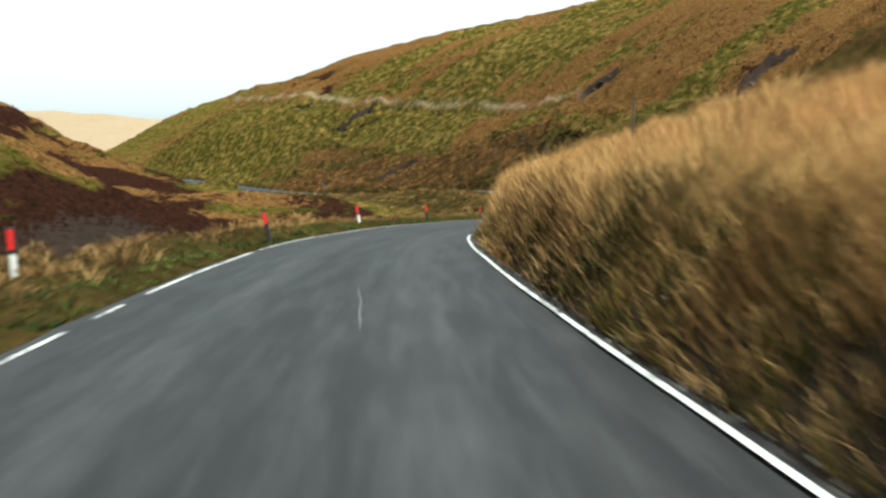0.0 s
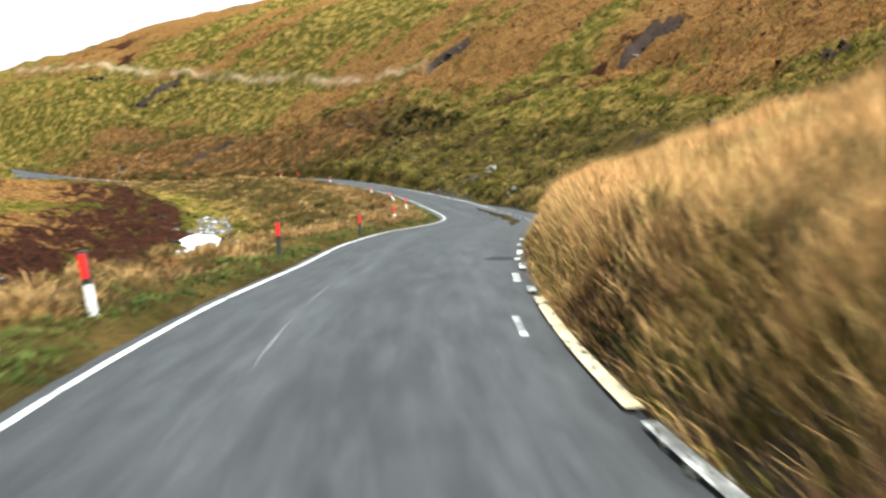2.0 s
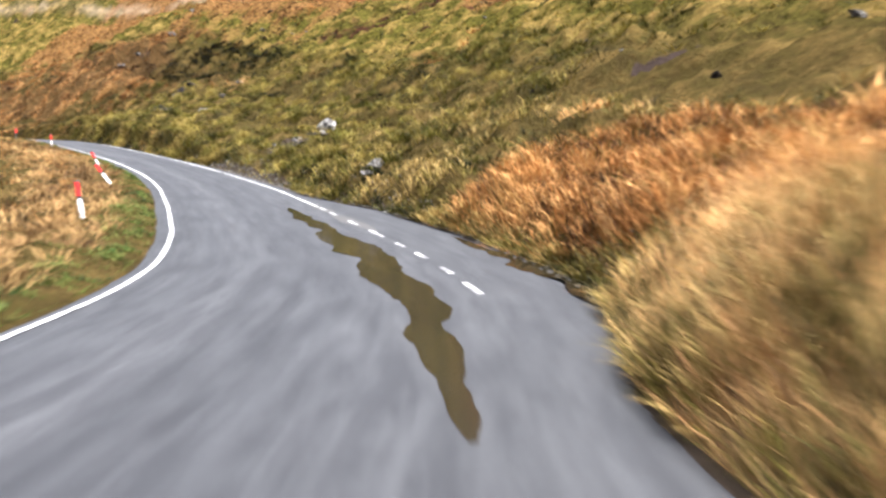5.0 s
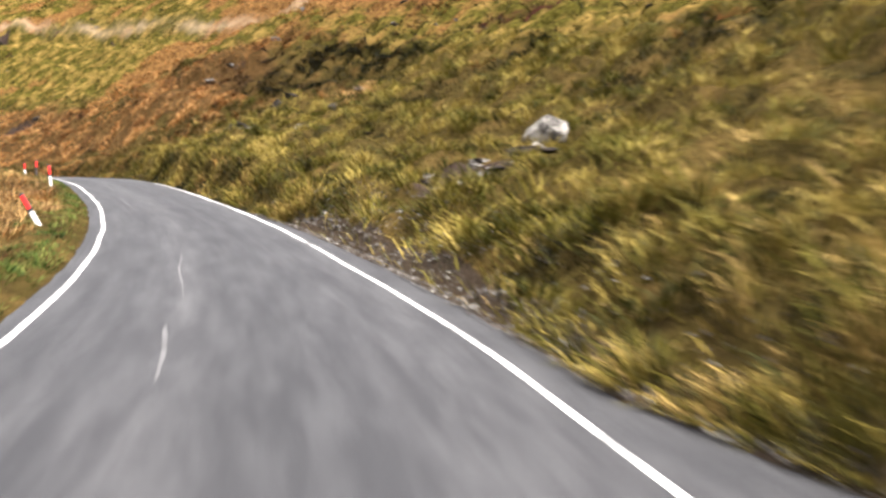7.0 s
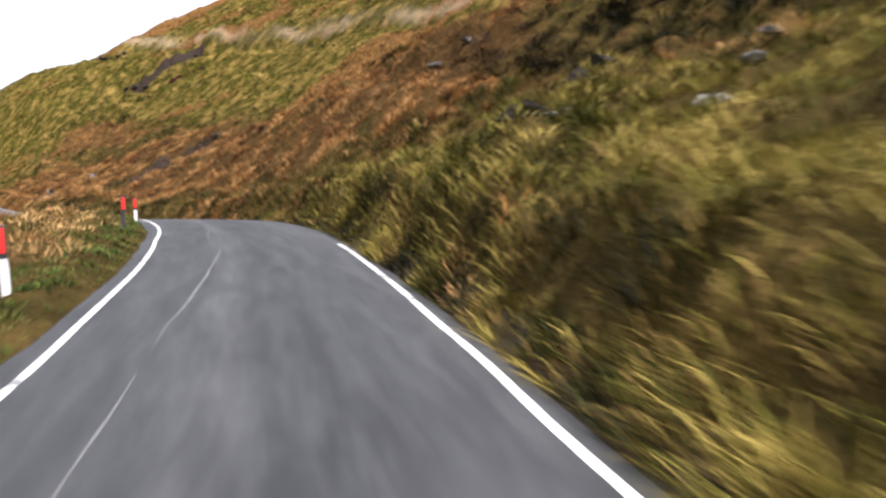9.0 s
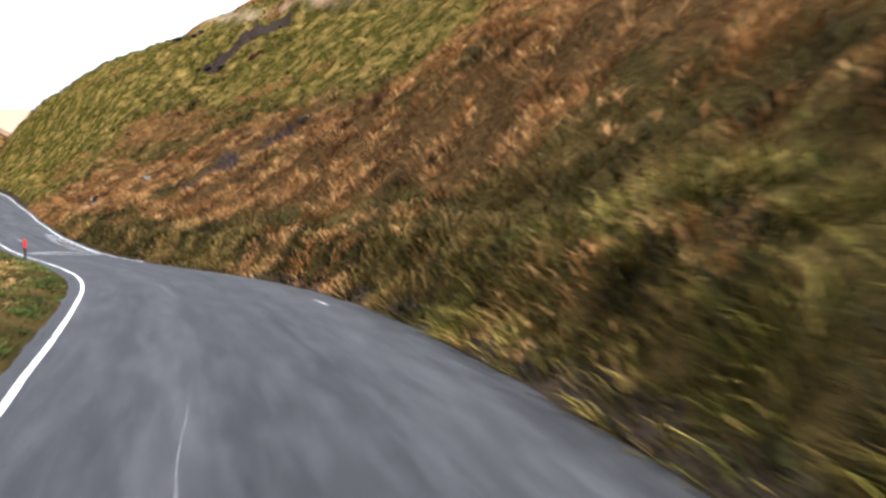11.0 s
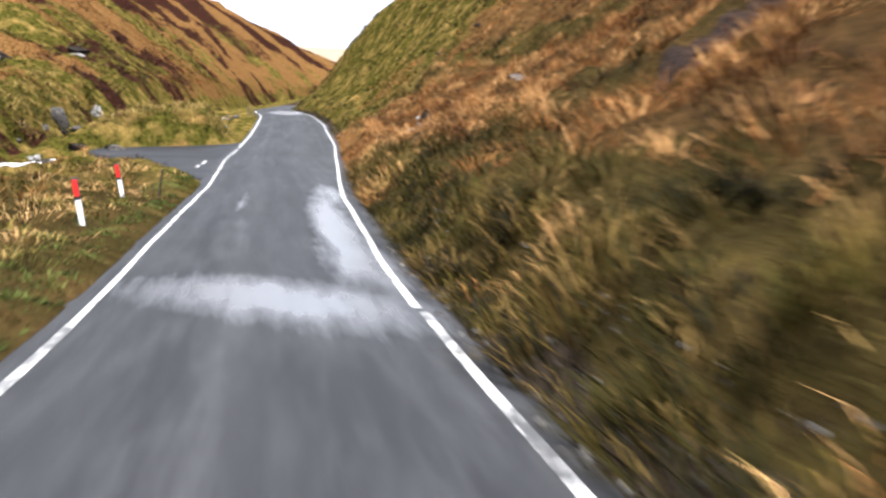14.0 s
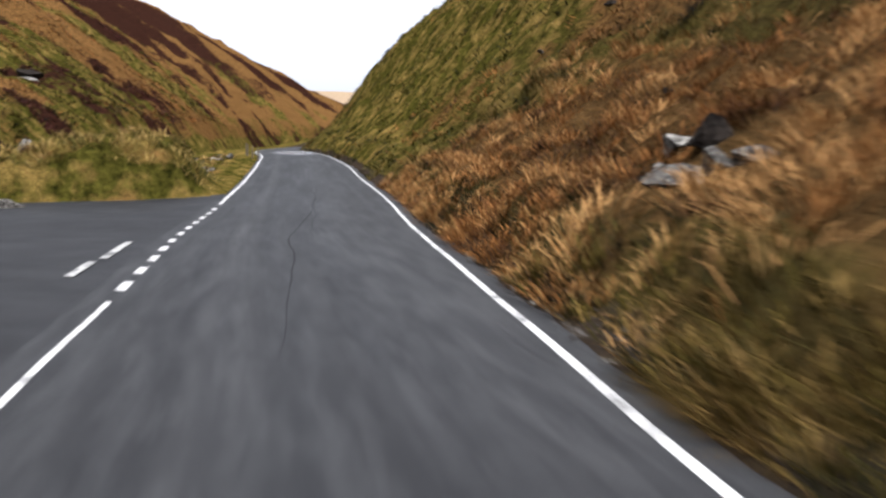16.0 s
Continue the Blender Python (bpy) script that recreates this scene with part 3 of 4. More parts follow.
def build_road():
    ys = np.concatenate([np.arange(-50, 330, 0.4), np.arange(330, 420, 2.0)])
    u = np.linspace(0, 1, 15)[None]
    ragged = 0.10 * (fbm(ys / 0.9, ys * 0, 3, 61) - 0.5)
    ragged2 = 0.16 * (fbm(ys / 0.8, ys * 0 + 5, 3, 62) - 0.5)
    a = at(T_L, ys) - (0.42 + ragged) / at(T_C, ys)
    b = at(T_R, ys) + (shoulder(ys) + ragged2) / at(T_C, ys)
    x = a[:, None] + (b - a)[:, None] * u
    y = np.repeat(ys[:, None], 15, 1)
    z = road_height(x, y)
    z[:, 0] -= 0.09 * (1 - ease(223, 226, ys) * (1 - ease(253, 256, ys)))
    z[:, -1] -= 0.09
    ob = mesh_object("road", np.stack([x, y, z], -1).reshape(-1, 3), grid_faces(len(ys), 15), M_ROAD)
    along = np.cumsum(np.concatenate([[0], np.hypot(np.diff(ys), np.diff((a + b) / 2))]))
    lane = np.stack([(u * (b - a)[:, None] * at(T_C, ys)[:, None]), np.repeat(along[:, None], 15, 1)], -1).reshape(-1, 2)
    layer = ob.data.uv_layers.new(name="lane")
    idx = np.empty(len(ob.data.loops), dtype=np.int32)
    ob.data.loops.foreach_get("vertex_index", idx)
    layer.data.foreach_set("uv", lane[idx].astype(np.float32).ravel())
    # rain lying in the hollows: middle along, reach, middle right of the left line, reach
    wet = x * 0.0
    side = (x - at(T_L, y)) * at(T_C, y)
    for my, ry, mx, rx, most in ((214.0, 8.5, 3.55, 0.50, 1.0), (206.2, 1.7, 2.3, 2.6, 0.85), (209.5, 3.0, 3.6, 0.8, 0.8), (221.5, 4.0, 3.9, 0.5, 0.8), (218.0, 5.0, 1.5, 0.25, 0.6),
                                 (317.0, 10.0, 4.0, 2.6, 1.0)):
        wet = np.maximum(wet, most * np.exp(-((y - my) / ry) ** 2 - ((side - mx) / rx) ** 2))
    float_layer(ob, "wet", wet.ravel())
    return tagged(ob, "narrow damp grey asphalt road with worn wheel tracks", "road", kind="structure")


ROAD = build_road()


def build_layby():
    ys = np.arange(224, 258, 0.35)
    out = np.linspace(0, 15.5, 46)
    x = at(T_L, ys)[:, None] - (0.2 + out[None]) / at(T_C, ys)[:, None]
    y = np.repeat(ys[:, None], 46, 1)
    inside = layby(x, y)
    z = at(T_Z, y) - 0.062 - 0.012 * ease(0, 3, out)[None] - 1.6 * (1 - ease(0.02, 0.5, inside))
    ob = mesh_object("layby", np.stack([x, y, z], -1).reshape(-1, 3), grid_faces(len(ys), 46), M_LAYBY)
    layer = ob.data.uv_layers.new(name="lane")
    idx = np.empty(len(ob.data.loops), dtype=np.int32)
    ob.data.loops.foreach_get("vertex_index", idx)
    lane = np.stack([x.ravel() * 0.15, y.ravel() * 3], -1)
    layer.data.foreach_set("uv", lane[idx].astype(np.float32).ravel())
    return tagged(ob, "dark asphalt pull-in beside the road", "parking area", kind="structure")


build_layby()


def strip(name, y0, y1, side, shift, width, mat, lift=0.006):
    """A painted line on the road along one edge, from y0 to y1; shift to the right in metres."""
    ys = np.linspace(y0, y1, max(2, int((y1 - y0) / 0.4) + 1))
    c = at(T_C, ys)
    table = T_L if side == "left" else T_R
    wob = 0.03 * (value_noise(ys / 2.5, ys * 0 + 3, 12) - 0.5)
    x0 = at(table, ys) + (shift - width / 2 + wob) / c
    x1 = at(table, ys) + (shift + width / 2 + wob) / c
    v = np.concatenate([np.stack([x0, ys, road_height(x0, ys) + lift], 1), np.stack([x1, ys, road_height(x1, ys) + lift], 1)])
    n = len(ys)
    i = np.arange(n - 1)
    ob = mesh_object(name, v, np.stack([i, i + n, i + n + 1, i + 1], 1), mat, ROAD)
    return ob


for a, b in ((-40, 10.9), (11.9, 13.1), (14.3, 22.6)):
    strip("edge_line", a, b, "left", 0, 0.09, M_WHITE if b > 14 else M_WORN)
strip("edge_line", 23.5, 30.5, "left", -0.05, 0.12, M_WORN)
strip("edge_line", 30.5, 78, "left", 0, 0.09, M_WHITE)
strip("edge_line", 78, 196, "left", 0, 0.09, M_WHITE)
strip("edge_line", 196, 204, "left", 0, 0.12, M_WORN)
strip("edge_line", 204, 230.6, "left", 0, 0.09, M_WHITE)
for k in range(11):
    strip("dash", 231.5 + 1.74 * k, 232.35 + 1.74 * k, "left", 0, 0.17, M_WHITE)
strip("edge_line", 251.5, 330, "left", 0, 0.17, M_WHITE)
strip("edge_line", -40, 30.5, "right", 0, 0.085, M_WHITE)
strip("edge_line", 31, 34.5, "right", 0.15, 0.14, M_WORN)
strip("edge_line", 35.0, 42.5, "right", 0.15, 0.17, M_YELLOW)
strip("dash", 38.6, 40.3, "right", -0.35, 0.10, M_WORN)
for a, b, s in ((43.2, 44.1, 0.1), (44.9, 46.6, -0.1), (47.8, 49.2, 0.1), (50.3, 51.0, 0), (52.2, 54.0, 0.05), (56.0, 57.2, 0), (59.5, 60.6, 0)):
    strip("dash", a, b, "right", s, 0.15, M_WORN)
for a, b in ((82.0, 83.2), (84.3, 85.2), (86.6, 87.6), (88.8, 89.6), (91.0, 92.7), (94.2, 95.4), (97.3, 98.3), (99.0, 99.9)):
    strip("dash", a, b, "right", 0, 0.12, M_WORN)
strip("edge_line", 100.4, 118.6, "right", 0, 0.085, M_WHITE)
strip("edge_line", 119.0, 152, "right", 0, 0.105, M_WHITE)
strip("dash", 175.2, 176.6, "right", -0.55, 0.08, M_WORN)
strip("edge_line", 198.0, 206.2, "right", 0.05, 0.11, M_WORN)
strip("edge_line", 206.5, 330, "right", 0, 0.105, M_WHITE)


M_SEAM = plain("bitumen_seam", (0.013, 0.013, 0.014), 0.9, 0.4, 6, 0.2)
M_SEAM.node_tree.nodes["Principled BSDF"].inputs["Specular IOR Level"].default_value = 0.1


def seam(name, y0, y1, share0, share1, width, mat, seed, lift=0.003):
    """A meandering thin strip along the carriageway; the shares run from 0 at the left line to 1 at the right."""
    ys = np.arange(y0, y1, 0.3)
    k = (ys - y0) / (y1 - y0)
    w = width * (0.2 + 1.4 * fbm(ys / 1.1, ys * 0 + seed, 3, seed)) * np.sqrt(np.clip(np.sin(np.pi * np.clip(k, 0.001, 0.999)), 0, 1))
    mid = at(T_L, ys) + (at(T_R, ys) - at(T_L, ys)) * (share0 + (share1 - share0) * k + 0.07 * (fbm(ys / 5, ys * 0 + seed, 4, seed + 5) - 0.5))
    x0, x1 = mid - w / 2, mid + w / 2
    n = len(ys)
    i = np.arange(n - 1)
    v = np.concatenate([np.stack([x0, ys, road_height(x0, ys) + lift], 1), np.stack([x1, ys, road_height(x1, ys) + lift], 1)])
    return mesh_object(name, v, np.stack([i, i + n, i + n + 1, i + 1], 1), mat, ROAD)


M_CRACK = plain("silted_crack", (0.040, 0.0395, 0.038), 0.85, 0.6, 5, 0.2)
SEAMS = [
    (228, 262, 0.45, 0.60, 0.045, M_SEAM), (238, 290, 0.58, 0.54, 0.03, M_SEAM), (10.5, 15.0, 0.57, 0.56, 0.05, M_CRACK), (37, 41, 0.32, 0.30, 0.05, M_CRACK), (42, 45, 0.31, 0.31, 0.04, M_CRACK),
    (106.5, 109.5, 0.34, 0.34, 0.05, M_CRACK), (111, 117, 0.34, 0.36, 0.035, M_CRACK), (129, 137, 0.22, 0.23, 0.035, M_CRACK), (137.5, 150, 0.25, 0.36, 0.04, M_CRACK),
    (177, 182, 0.38, 0.36, 0.04, M_CRACK), (182.5, 197, 0.35, 0.25, 0.035, M_CRACK), (179, 183, 0.44, 0.46, 0.035, M_CRACK),
    (152, 166, 0.30, 0.34, 0.035, M_CRACK),
]
for k, (y0, y1, share0, share1, width, mat) in enumerate(SEAMS):
    seam("seam", y0, y1, share0, share1, width, mat, 30 + k)


def give_way(y0, y1, off):
    ys = np.linspace(y0, y1, 8)
    x0 = at(T_L, ys) - (off) / at(T_C, ys)
    x1 = x0 + 0.22
    z = at(T_Z, ys) - 0.035
    i = np.arange(7)
    return mesh_object("dash", np.concatenate([np.stack([x0, ys, z], 1), np.stack([x1, ys, z], 1)]), np.stack([i, i + 8, i + 9, i + 1], 1), M_WORN, ROAD)


for a, b in ((232.6, 234.6), (235.1, 238.4)):
    give_way(a, b, 1.3 - 0.05 * (a - 231))


# ---------------------------------------------------------------- standing water and patches on the road
def blot(name, label, category, y0, y1, inner, outer, mat, seed, side="right", lift=0.005):
    """A thin sheet lying on the tarmac between two offsets from an edge line, with a ragged outline."""
    ys = np.arange(y0, y1, 0.15)
    k = (ys - y0) / (y1 - y0)
    swell = np.sqrt(np.clip(np.sin(np.pi * np.clip(k, 0.002, 0.998)), 0, 1))
    mid_off, half = (inner + outer) / 2, (outer - inner) / 2
    jag = 0.9 * (fbm(ys / 1.6, ys * 0 + seed, 5, seed) - 0.5)
    jag2 = 0.7 * (fbm(ys / 1.5, ys * 0 + seed + 9, 5, seed + 3) - 0.5)
    lo, hi = mid_off - half * swell + jag * swell, mid_off + half * swell + jag2 * swell
    table = T_R if side == "right" else T_L
    cols = 6
    o = lo[:, None] + (hi - lo)[:, None] * np.linspace(0, 1, cols)[None]
    x = at(table, ys)[:, None] + o / at(T_C, ys)[:, None]
    y = np.repeat(ys[:, None], cols, 1)
    z = road_height(x, y) + lift
    ob = mesh_object(name, np.stack([x, y, z], -1).reshape(-1, 3), grid_faces(len(ys), cols), mat)
    return tagged(ob, label, category, kind="structure")


blot("puddle", "shallow brown muddy puddle along the broken road edge", "puddle", 75.0, 99.5, -1.45, -0.72, M_MUD, 3)
blot("puddle", "strip of brown water along the grassy road edge", "puddle", 79.5, 91.0, 1.5, 1.95, M_MUD, 21)
blot("asphalt_patch", "dark patch of newer asphalt across the road edge", "road patch", 50.0, 51.5, -0.9, 0.05, M_SEAM, 23)
blot("silt_patch", "pale silt washed over the broken asphalt edge", "silt", 91, 103.5, -0.12, 0.16, M_SILT, 8, lift=0.004)


# ---------------------------------------------------------------- marker posts
def box(bm, x0, x1, y0, y1, z0, z1, bev=0.008):
    made = bmesh.ops.create_cube(bm, size=1.0, matrix=Matrix.LocRotScale(((x0 + x1) / 2, (y0 + y1) / 2, (z0 + z1) / 2), None, (x1 - x0, y1 - y0, z1 - z0)))
    edges = list({e for v in made["verts"] for e in v.link_edges})
    if bev:
        bmesh.ops.bevel(bm, geom=edges, offset=bev, segments=1, affect="EDGES")


def marker_post(dark=False):
    root = new("marker_post")
    tagged(root, "dark weathered roadside marker post with a red reflector" if dark else "white roadside marker post with red reflector and black bands", "marker post", "marker posts along the verge")
    for name, z0, z1, w, mat in (("body", -0.35, 0.52, 0.055, M_BLACK if dark else M_POSTWHITE), ("band", 0.50, 0.97, 0.060, M_BLACK)):
        bm = bmesh.new()
        box(bm, -w, w, -w * 0.55, w * 0.55, z0, z1, 0.012)
        part(name, bm, mat, root, "black band" if name == "band" else "")
    bm = bmesh.new()
    box(bm, -0.050, 0.050, -0.046, -0.035, 0.585, 0.925, 0.004)
    box(bm, -0.050, 0.050, 0.035, 0.046, 0.585, 0.925, 0.004)
    part("reflector", bm, M_RED, root, "red reflector")
    return root


def land(x, y):
    return float(height(np.array([float(x)]), np.array([float(y)]))[0])


white_post, dark_post = marker_post(), marker_post(True)
# x, y, lean outwards in degrees, dark
POSTS = [(-7.2, 15.9, 3, 0), (-5.06, 27.7, 10, 1), (-3.6, 41.1, 9, 0), (-0.9, 52.5, 2, 1), (2.57, 65.5, 2, 1), (6.7, 84.3, 8, 0),
         (9.0, 94.6, 8, 0), (10.05, 107.9, 36, 0), (9.95, 122.3, 28, 0), (7.15, 141.4, 5, 0), (4.0, 156.5, 0, 1), (1.95, 164.6, 3, 0),
         (-12.8, 194.2, 0, 1), (-24.9, 211.2, 8, 0), (-29.1, 217.0, 9, 0)]
used = set()
for px, py, lean, dark in POSTS:
    turn = math.degrees(math.atan(float(np.gradient((T_L + T_R) / 2, 0.5)[int((py + 400) * 2)])))
    m = pose(px, py, land(px, py) - 0.02, 0, -lean, -turn)
    source = dark_post if dark else white_post
    if source in used:
        copy_thing(source, m)
    else:
        source.matrix_basis = m
        used.add(source)


def stake(x, y, length, lean, turn, label, thick=1.0):
    bm = bmesh.new()
    bmesh.ops.create_cone(bm, cap_ends=True, segments=7, radius1=0.03 * thick, radius2=0.022 * thick, depth=length + 0.3, matrix=pose(0, 0, length / 2 - 0.15))
    for v in bm.verts:
        v.co.x += 0.02 * math.sin(v.co.z * 4)
    ob = part("stake", bm, M_STAKE, None)
    ob.matrix_basis = pose(x, y, land(x, y), 0, lean, turn)
    return tagged(ob, label, "stake")


stake(-28.6, 217.9, 0.85, 24, -30, "thin leaning wooden stake in the verge grass")
for px, py in ((-79.5, 296.5), (-82.6, 300.0), (-86.0, 304.0), (-89.4, 308.5)):
    tagged(stake(px, py, 1.25, 1, 0, "dark weathered post at the outside of the bend", 2.6), "dark weathered post at the outside of the bend", "post", "posts at the bend")
stake(4.3, 21.5, 1.3, 2, 0, "thin wooden stake in the tall grass bank")
stake(3.9, 35.0, 1.2, -3, 0, "thin wooden stake in the tall grass bank")


# ---------------------------------------------------------------- rocks
def rock_mesh(seed, size, squash=(1, 1, 1), cuts=13, detail=2):
    """An angular boulder: a ball cut by random planes and roughened."""
    rng = random.Random(seed)
    bm = bmesh.new()
    bmesh.ops.create_icosphere(bm, subdivisions=detail + 1, radius=1.0)
    planes = []
    for _ in range(cuts):
        n = Vector((rng.gauss(0, 1), rng.gauss(0, 1), rng.gauss(0, 1))).normalized()
        planes.append((n, rng.uniform(0.30, 0.62)))
    for v in bm.verts:
        for n, d in planes:
            k = v.co.dot(n) - d
            if k > 0:
                v.co -= n * k
        v.co += v.normal * 0.05 * noise.noise(v.co * 3 + Vector((seed, 0, 0)))
        v.co = Vector((v.co.x * squash[0], v.co.y * squash[1], v.co.z * squash[2])) * size * 1.2
    return bm


def rock(x, y, size, mat, seed, label, squash=(1, 1, 0.7), sink=0.25, turn=0.0, tip=0.0, name="boulder", group="", z=None, lift=0.0):
    ob = part(name, rock_mesh(seed, size, squash), mat, None)
    ob.matrix_basis = pose(x, y, (land(x, y) if z is None else z) + lift + size * squash[2] * (0.6 - sink), tip, tip * 0.5, turn)
    return tagged(ob, label, "rock", group)


# pale boulder and the broken stones beside it
rock(21.5, 120.2, 0.62, M_PALE, 17, "pale grey angular boulder on the grassy slope", (0.62, 0.75, 0.95), 0.3, 35, 20)
rock(21.2, 119.6, 0.30, M_PALE, 4, "pale angular boulder leaning on a larger one", (1, 0.8, 0.8), 0.2, 80, 5)
rng = random.Random(5)
for k in range(34):
    bx, by = 19.6 + rng.uniform(-1.3, 1.5), 119.8 + rng.uniform(-1.8, 1.8)
    rock(bx, by, rng.uniform(0.10, 0.30), rng.choice((M_ROCK, M_PALE, M_DARK, M_ROCK)), 40 + k, "broken grey stone in the hillside grass", (1.5, 0.8, 0.4), 0.2, rng.uniform(0, 360), rng.uniform(-15, 15), "stone", "broken stones on the slope")
rock(19.5, 104.2, 0.46, M_ROCK, 7, "weathered grey boulder in the bank", (1.5, 0.9, 0.7), 0.3, 20, 0)
rock(18.9, 103.2, 0.35, M_ROCK, 8, "weathered grey boulder in the bank", (1.4, 0.9, 0.6), 0.3, 50, 0)
# rubble washed to the road edge
for k in range(46):
    by = rng.gauss(121.5, 5)
    off = shoulder(by) + abs(rng.gauss(0.15, 0.45))
    bx = float(at(T_R, by) + off / at(T_C, by))
    rock(bx, by, rng.uniform(0.03, 0.10), rng.choice((M_PALE, M_ROCK, M_ROCK)), 90 + k, "pale stone washed to the road edge", (1.2, 0.9, 0.55), 0.2, rng.uniform(0, 360), 0, "stone", "stones along the road edge")
for k in range(40):
    by = rng.choice((rng.uniform(198, 212), rng.uniform(243, 256), rng.uniform(34, 60)))
    off = shoulder(by) + abs(rng.gauss(0.05, 0.25))
    bx = float(at(T_R, by) + off / at(T_C, by))
    rock(bx, by, rng.uniform(0.03, 0.09), rng.choice((M_PALE, M_ROCK)), 140 + k, "small stone at the edge of the asphalt", (1.3, 0.8, 0.5), 0.2, rng.uniform(0, 360), 0, "stone", "stones along the road edge")
# ledges of dark rock with pale blocks
for k, (bx, by, s, mat) in enumerate(((14.7, 149.2, 0.40, M_DARK), (15.3, 149.7, 0.45, M_DARK), (15.1, 148.9, 0.14, M_PALE), (15.6, 149.2, 0.17, M_PALE), (15.0, 149.5, 0.12, M_PALE), (15.9, 149.3, 0.13, M_PALE),
                                      (16.9, 157.9, 0.5, M_DARK), (17.7, 158.6, 0.7, M_DARK), (18.5, 159.0, 0.6, M_DARK), (16.8, 157.2, 0.2, M_PALE), (19.6, 163.8, 0.5, M_DARK), (18.1, 145.7, 0.36, M_PALE), (19.9, 149.3, 0.36, M_ROCK), (22.2, 153.9, 0.4, M_ROCK))):
    rock(bx, by, s, mat, 200 + k, "dark wet rock ledge in the slope" if mat is M_DARK else "pale block of rock on the slope", (1.3, 0.8, 0.6), 0.4, rng.uniform(-20, 50), 12, "rock_ledge" if mat is M_DARK else "boulder")
# heap of rocks above the verge
for k, (bx, by, s, mat, lift) in enumerate(((-29.5, 236.7, 0.6, M_ROCK, -0.1), (-28.9, 236.3, 0.42, M_ROCK, 0.05), (-29.9, 238.6, 0.5, M_PALE, 0.0), (-28.9, 235.7, 0.42, M_PALE, -0.25), (-28.2, 235.9, 0.4, M_ROCK, -0.2), (-27.8, 236.4, 0.26, M_PALE, -0.05), (-29.2, 237.3, 0.45, M_DARK, 0.0), (-30.0, 237.3, 0.2, M_PALE, 0.15), (-24.9, 239.0, 0.6, M_ROCK, -0.2))):
    rock(bx, by, s * 1.25, mat, 230 + k, "lichened grey rock in a heap among bracken", (1.2, 0.95, 0.75), 0.3, rng.uniform(0, 180), 6, "boulder", "heap of rocks above the verge", lift=lift - 0.15)
# dark ledges along the scars
for width, depth, *places in SCARS:
    if width < 0.85 and places[0][0] > 20:
        continue
    for (x0, y0), (x1, y1) in zip(places[:-1], places[1:]):
        count = max(2, int(math.hypot(x1 - x0, y1 - y0) / 2.2))
        for k in range(count):
            f = (k + rng.uniform(0.2, 0.8)) / count
            bx, by = x0 + (x1 - x0) * f + rng.uniform(-0.4, 0.4), y0 + (y1 - y0) * f + rng.uniform(-0.4, 0.4)
            rock(bx, by, rng.uniform(0.3, 0.6) * (0.6 + 0.5 * width), M_DARK if rng.random() < 0.7 else M_ROCK, 300 + k + int(x0), "dark eroded rock showing through the peat", (1.3, 0.8, 0.7), 0.45, rng.uniform(0, 60), 5, "rock_ledge", "eroded scars on the hillside")
# scattered small outcrops
for k in range(110):
    by = rng.uniform(70, 300)
    off = 4 + 40 * rng.random() ** 1.2
    bx = float(at(T_R, by) + off / at(T_C, by))
    if off < 16 and 140 < by < 235:
        continue
    rock(bx, by, rng.uniform(0.10, 0.30) * (1 + off / 60), rng.choice((M_ROCK, M_DARK, M_DARK)), 500 + k, "grey stone in the hillside grass", (1.3, 0.9, 0.6), 0.4, rng.uniform(0, 360), 8, "stone", "stones scattered on the hillside")


# loose gravel where the tarmac breaks up
def gravel(count, spans, seed):
    r = np.random.default_rng(seed)
    which = r.integers(0, len(spans), count)
    lo, hi, width = (np.array([q[k] for q in spans])[which] for k in range(3))
    y = r.uniform(lo, hi)
    off = shoulder(y) - 0.25 + (width + 0.2) * r.random(count)
    x = at(T_R, y) + off / at(T_C, y)
    z = np.maximum(height(x, y), np.where(off < shoulder(y), road_height(x, y), -1e9))
    size = 0.012 + 0.045 * r.random(count) ** 3
    shape = np.array([(1, 0, 0), (0.2, 0.9, 0.1), (-0.9, 0.3, 0), (-0.1, -0.8, 0), (0.1, 0.1, 0.7), (0.4, -0.3, 0.5)])
    turn = r.uniform(0, 6.28, count)
    ca, sa = np.cos(turn)[:, None], np.sin(turn)[:, None]
    sx, sy, sz = shape[None, :, 0] * r.uniform(0.7, 1.4, (count, 1)), shape[None, :, 1] * r.uniform(0.7, 1.3, (count, 1)), shape[None, :, 2]
    v = np.stack([x[:, None] + size[:, None] * (ca * sx - sa * sy), y[:, None] + size[:, None] * (sa * sx + ca * sy), z[:, None] + size[:, None] * sz], -1).reshape(-1, 3)
    tri = np.array([(0, 1, 4), (1, 2, 4), (2, 3, 4), (3, 5, 4), (3, 0, 5), (0, 4, 5)])
    ob = mesh_object("gravel", v, ((np.arange(count) * 6)[:, None, None] + tri[None]).reshape(-1, 3), M_ROCK, smooth=False)
    return tagged(ob, "loose grey gravel along the broken road edge", "gravel", kind="stuff")


gravel(12000, ((100, 128, 1.2), (108, 127, 2.0), (104, 126, 0.7), (80, 102, 0.8), (32, 62, 0.7), (196, 216, 0.9), (228, 262, 0.7), (-8, 30, 0.4)), 77)


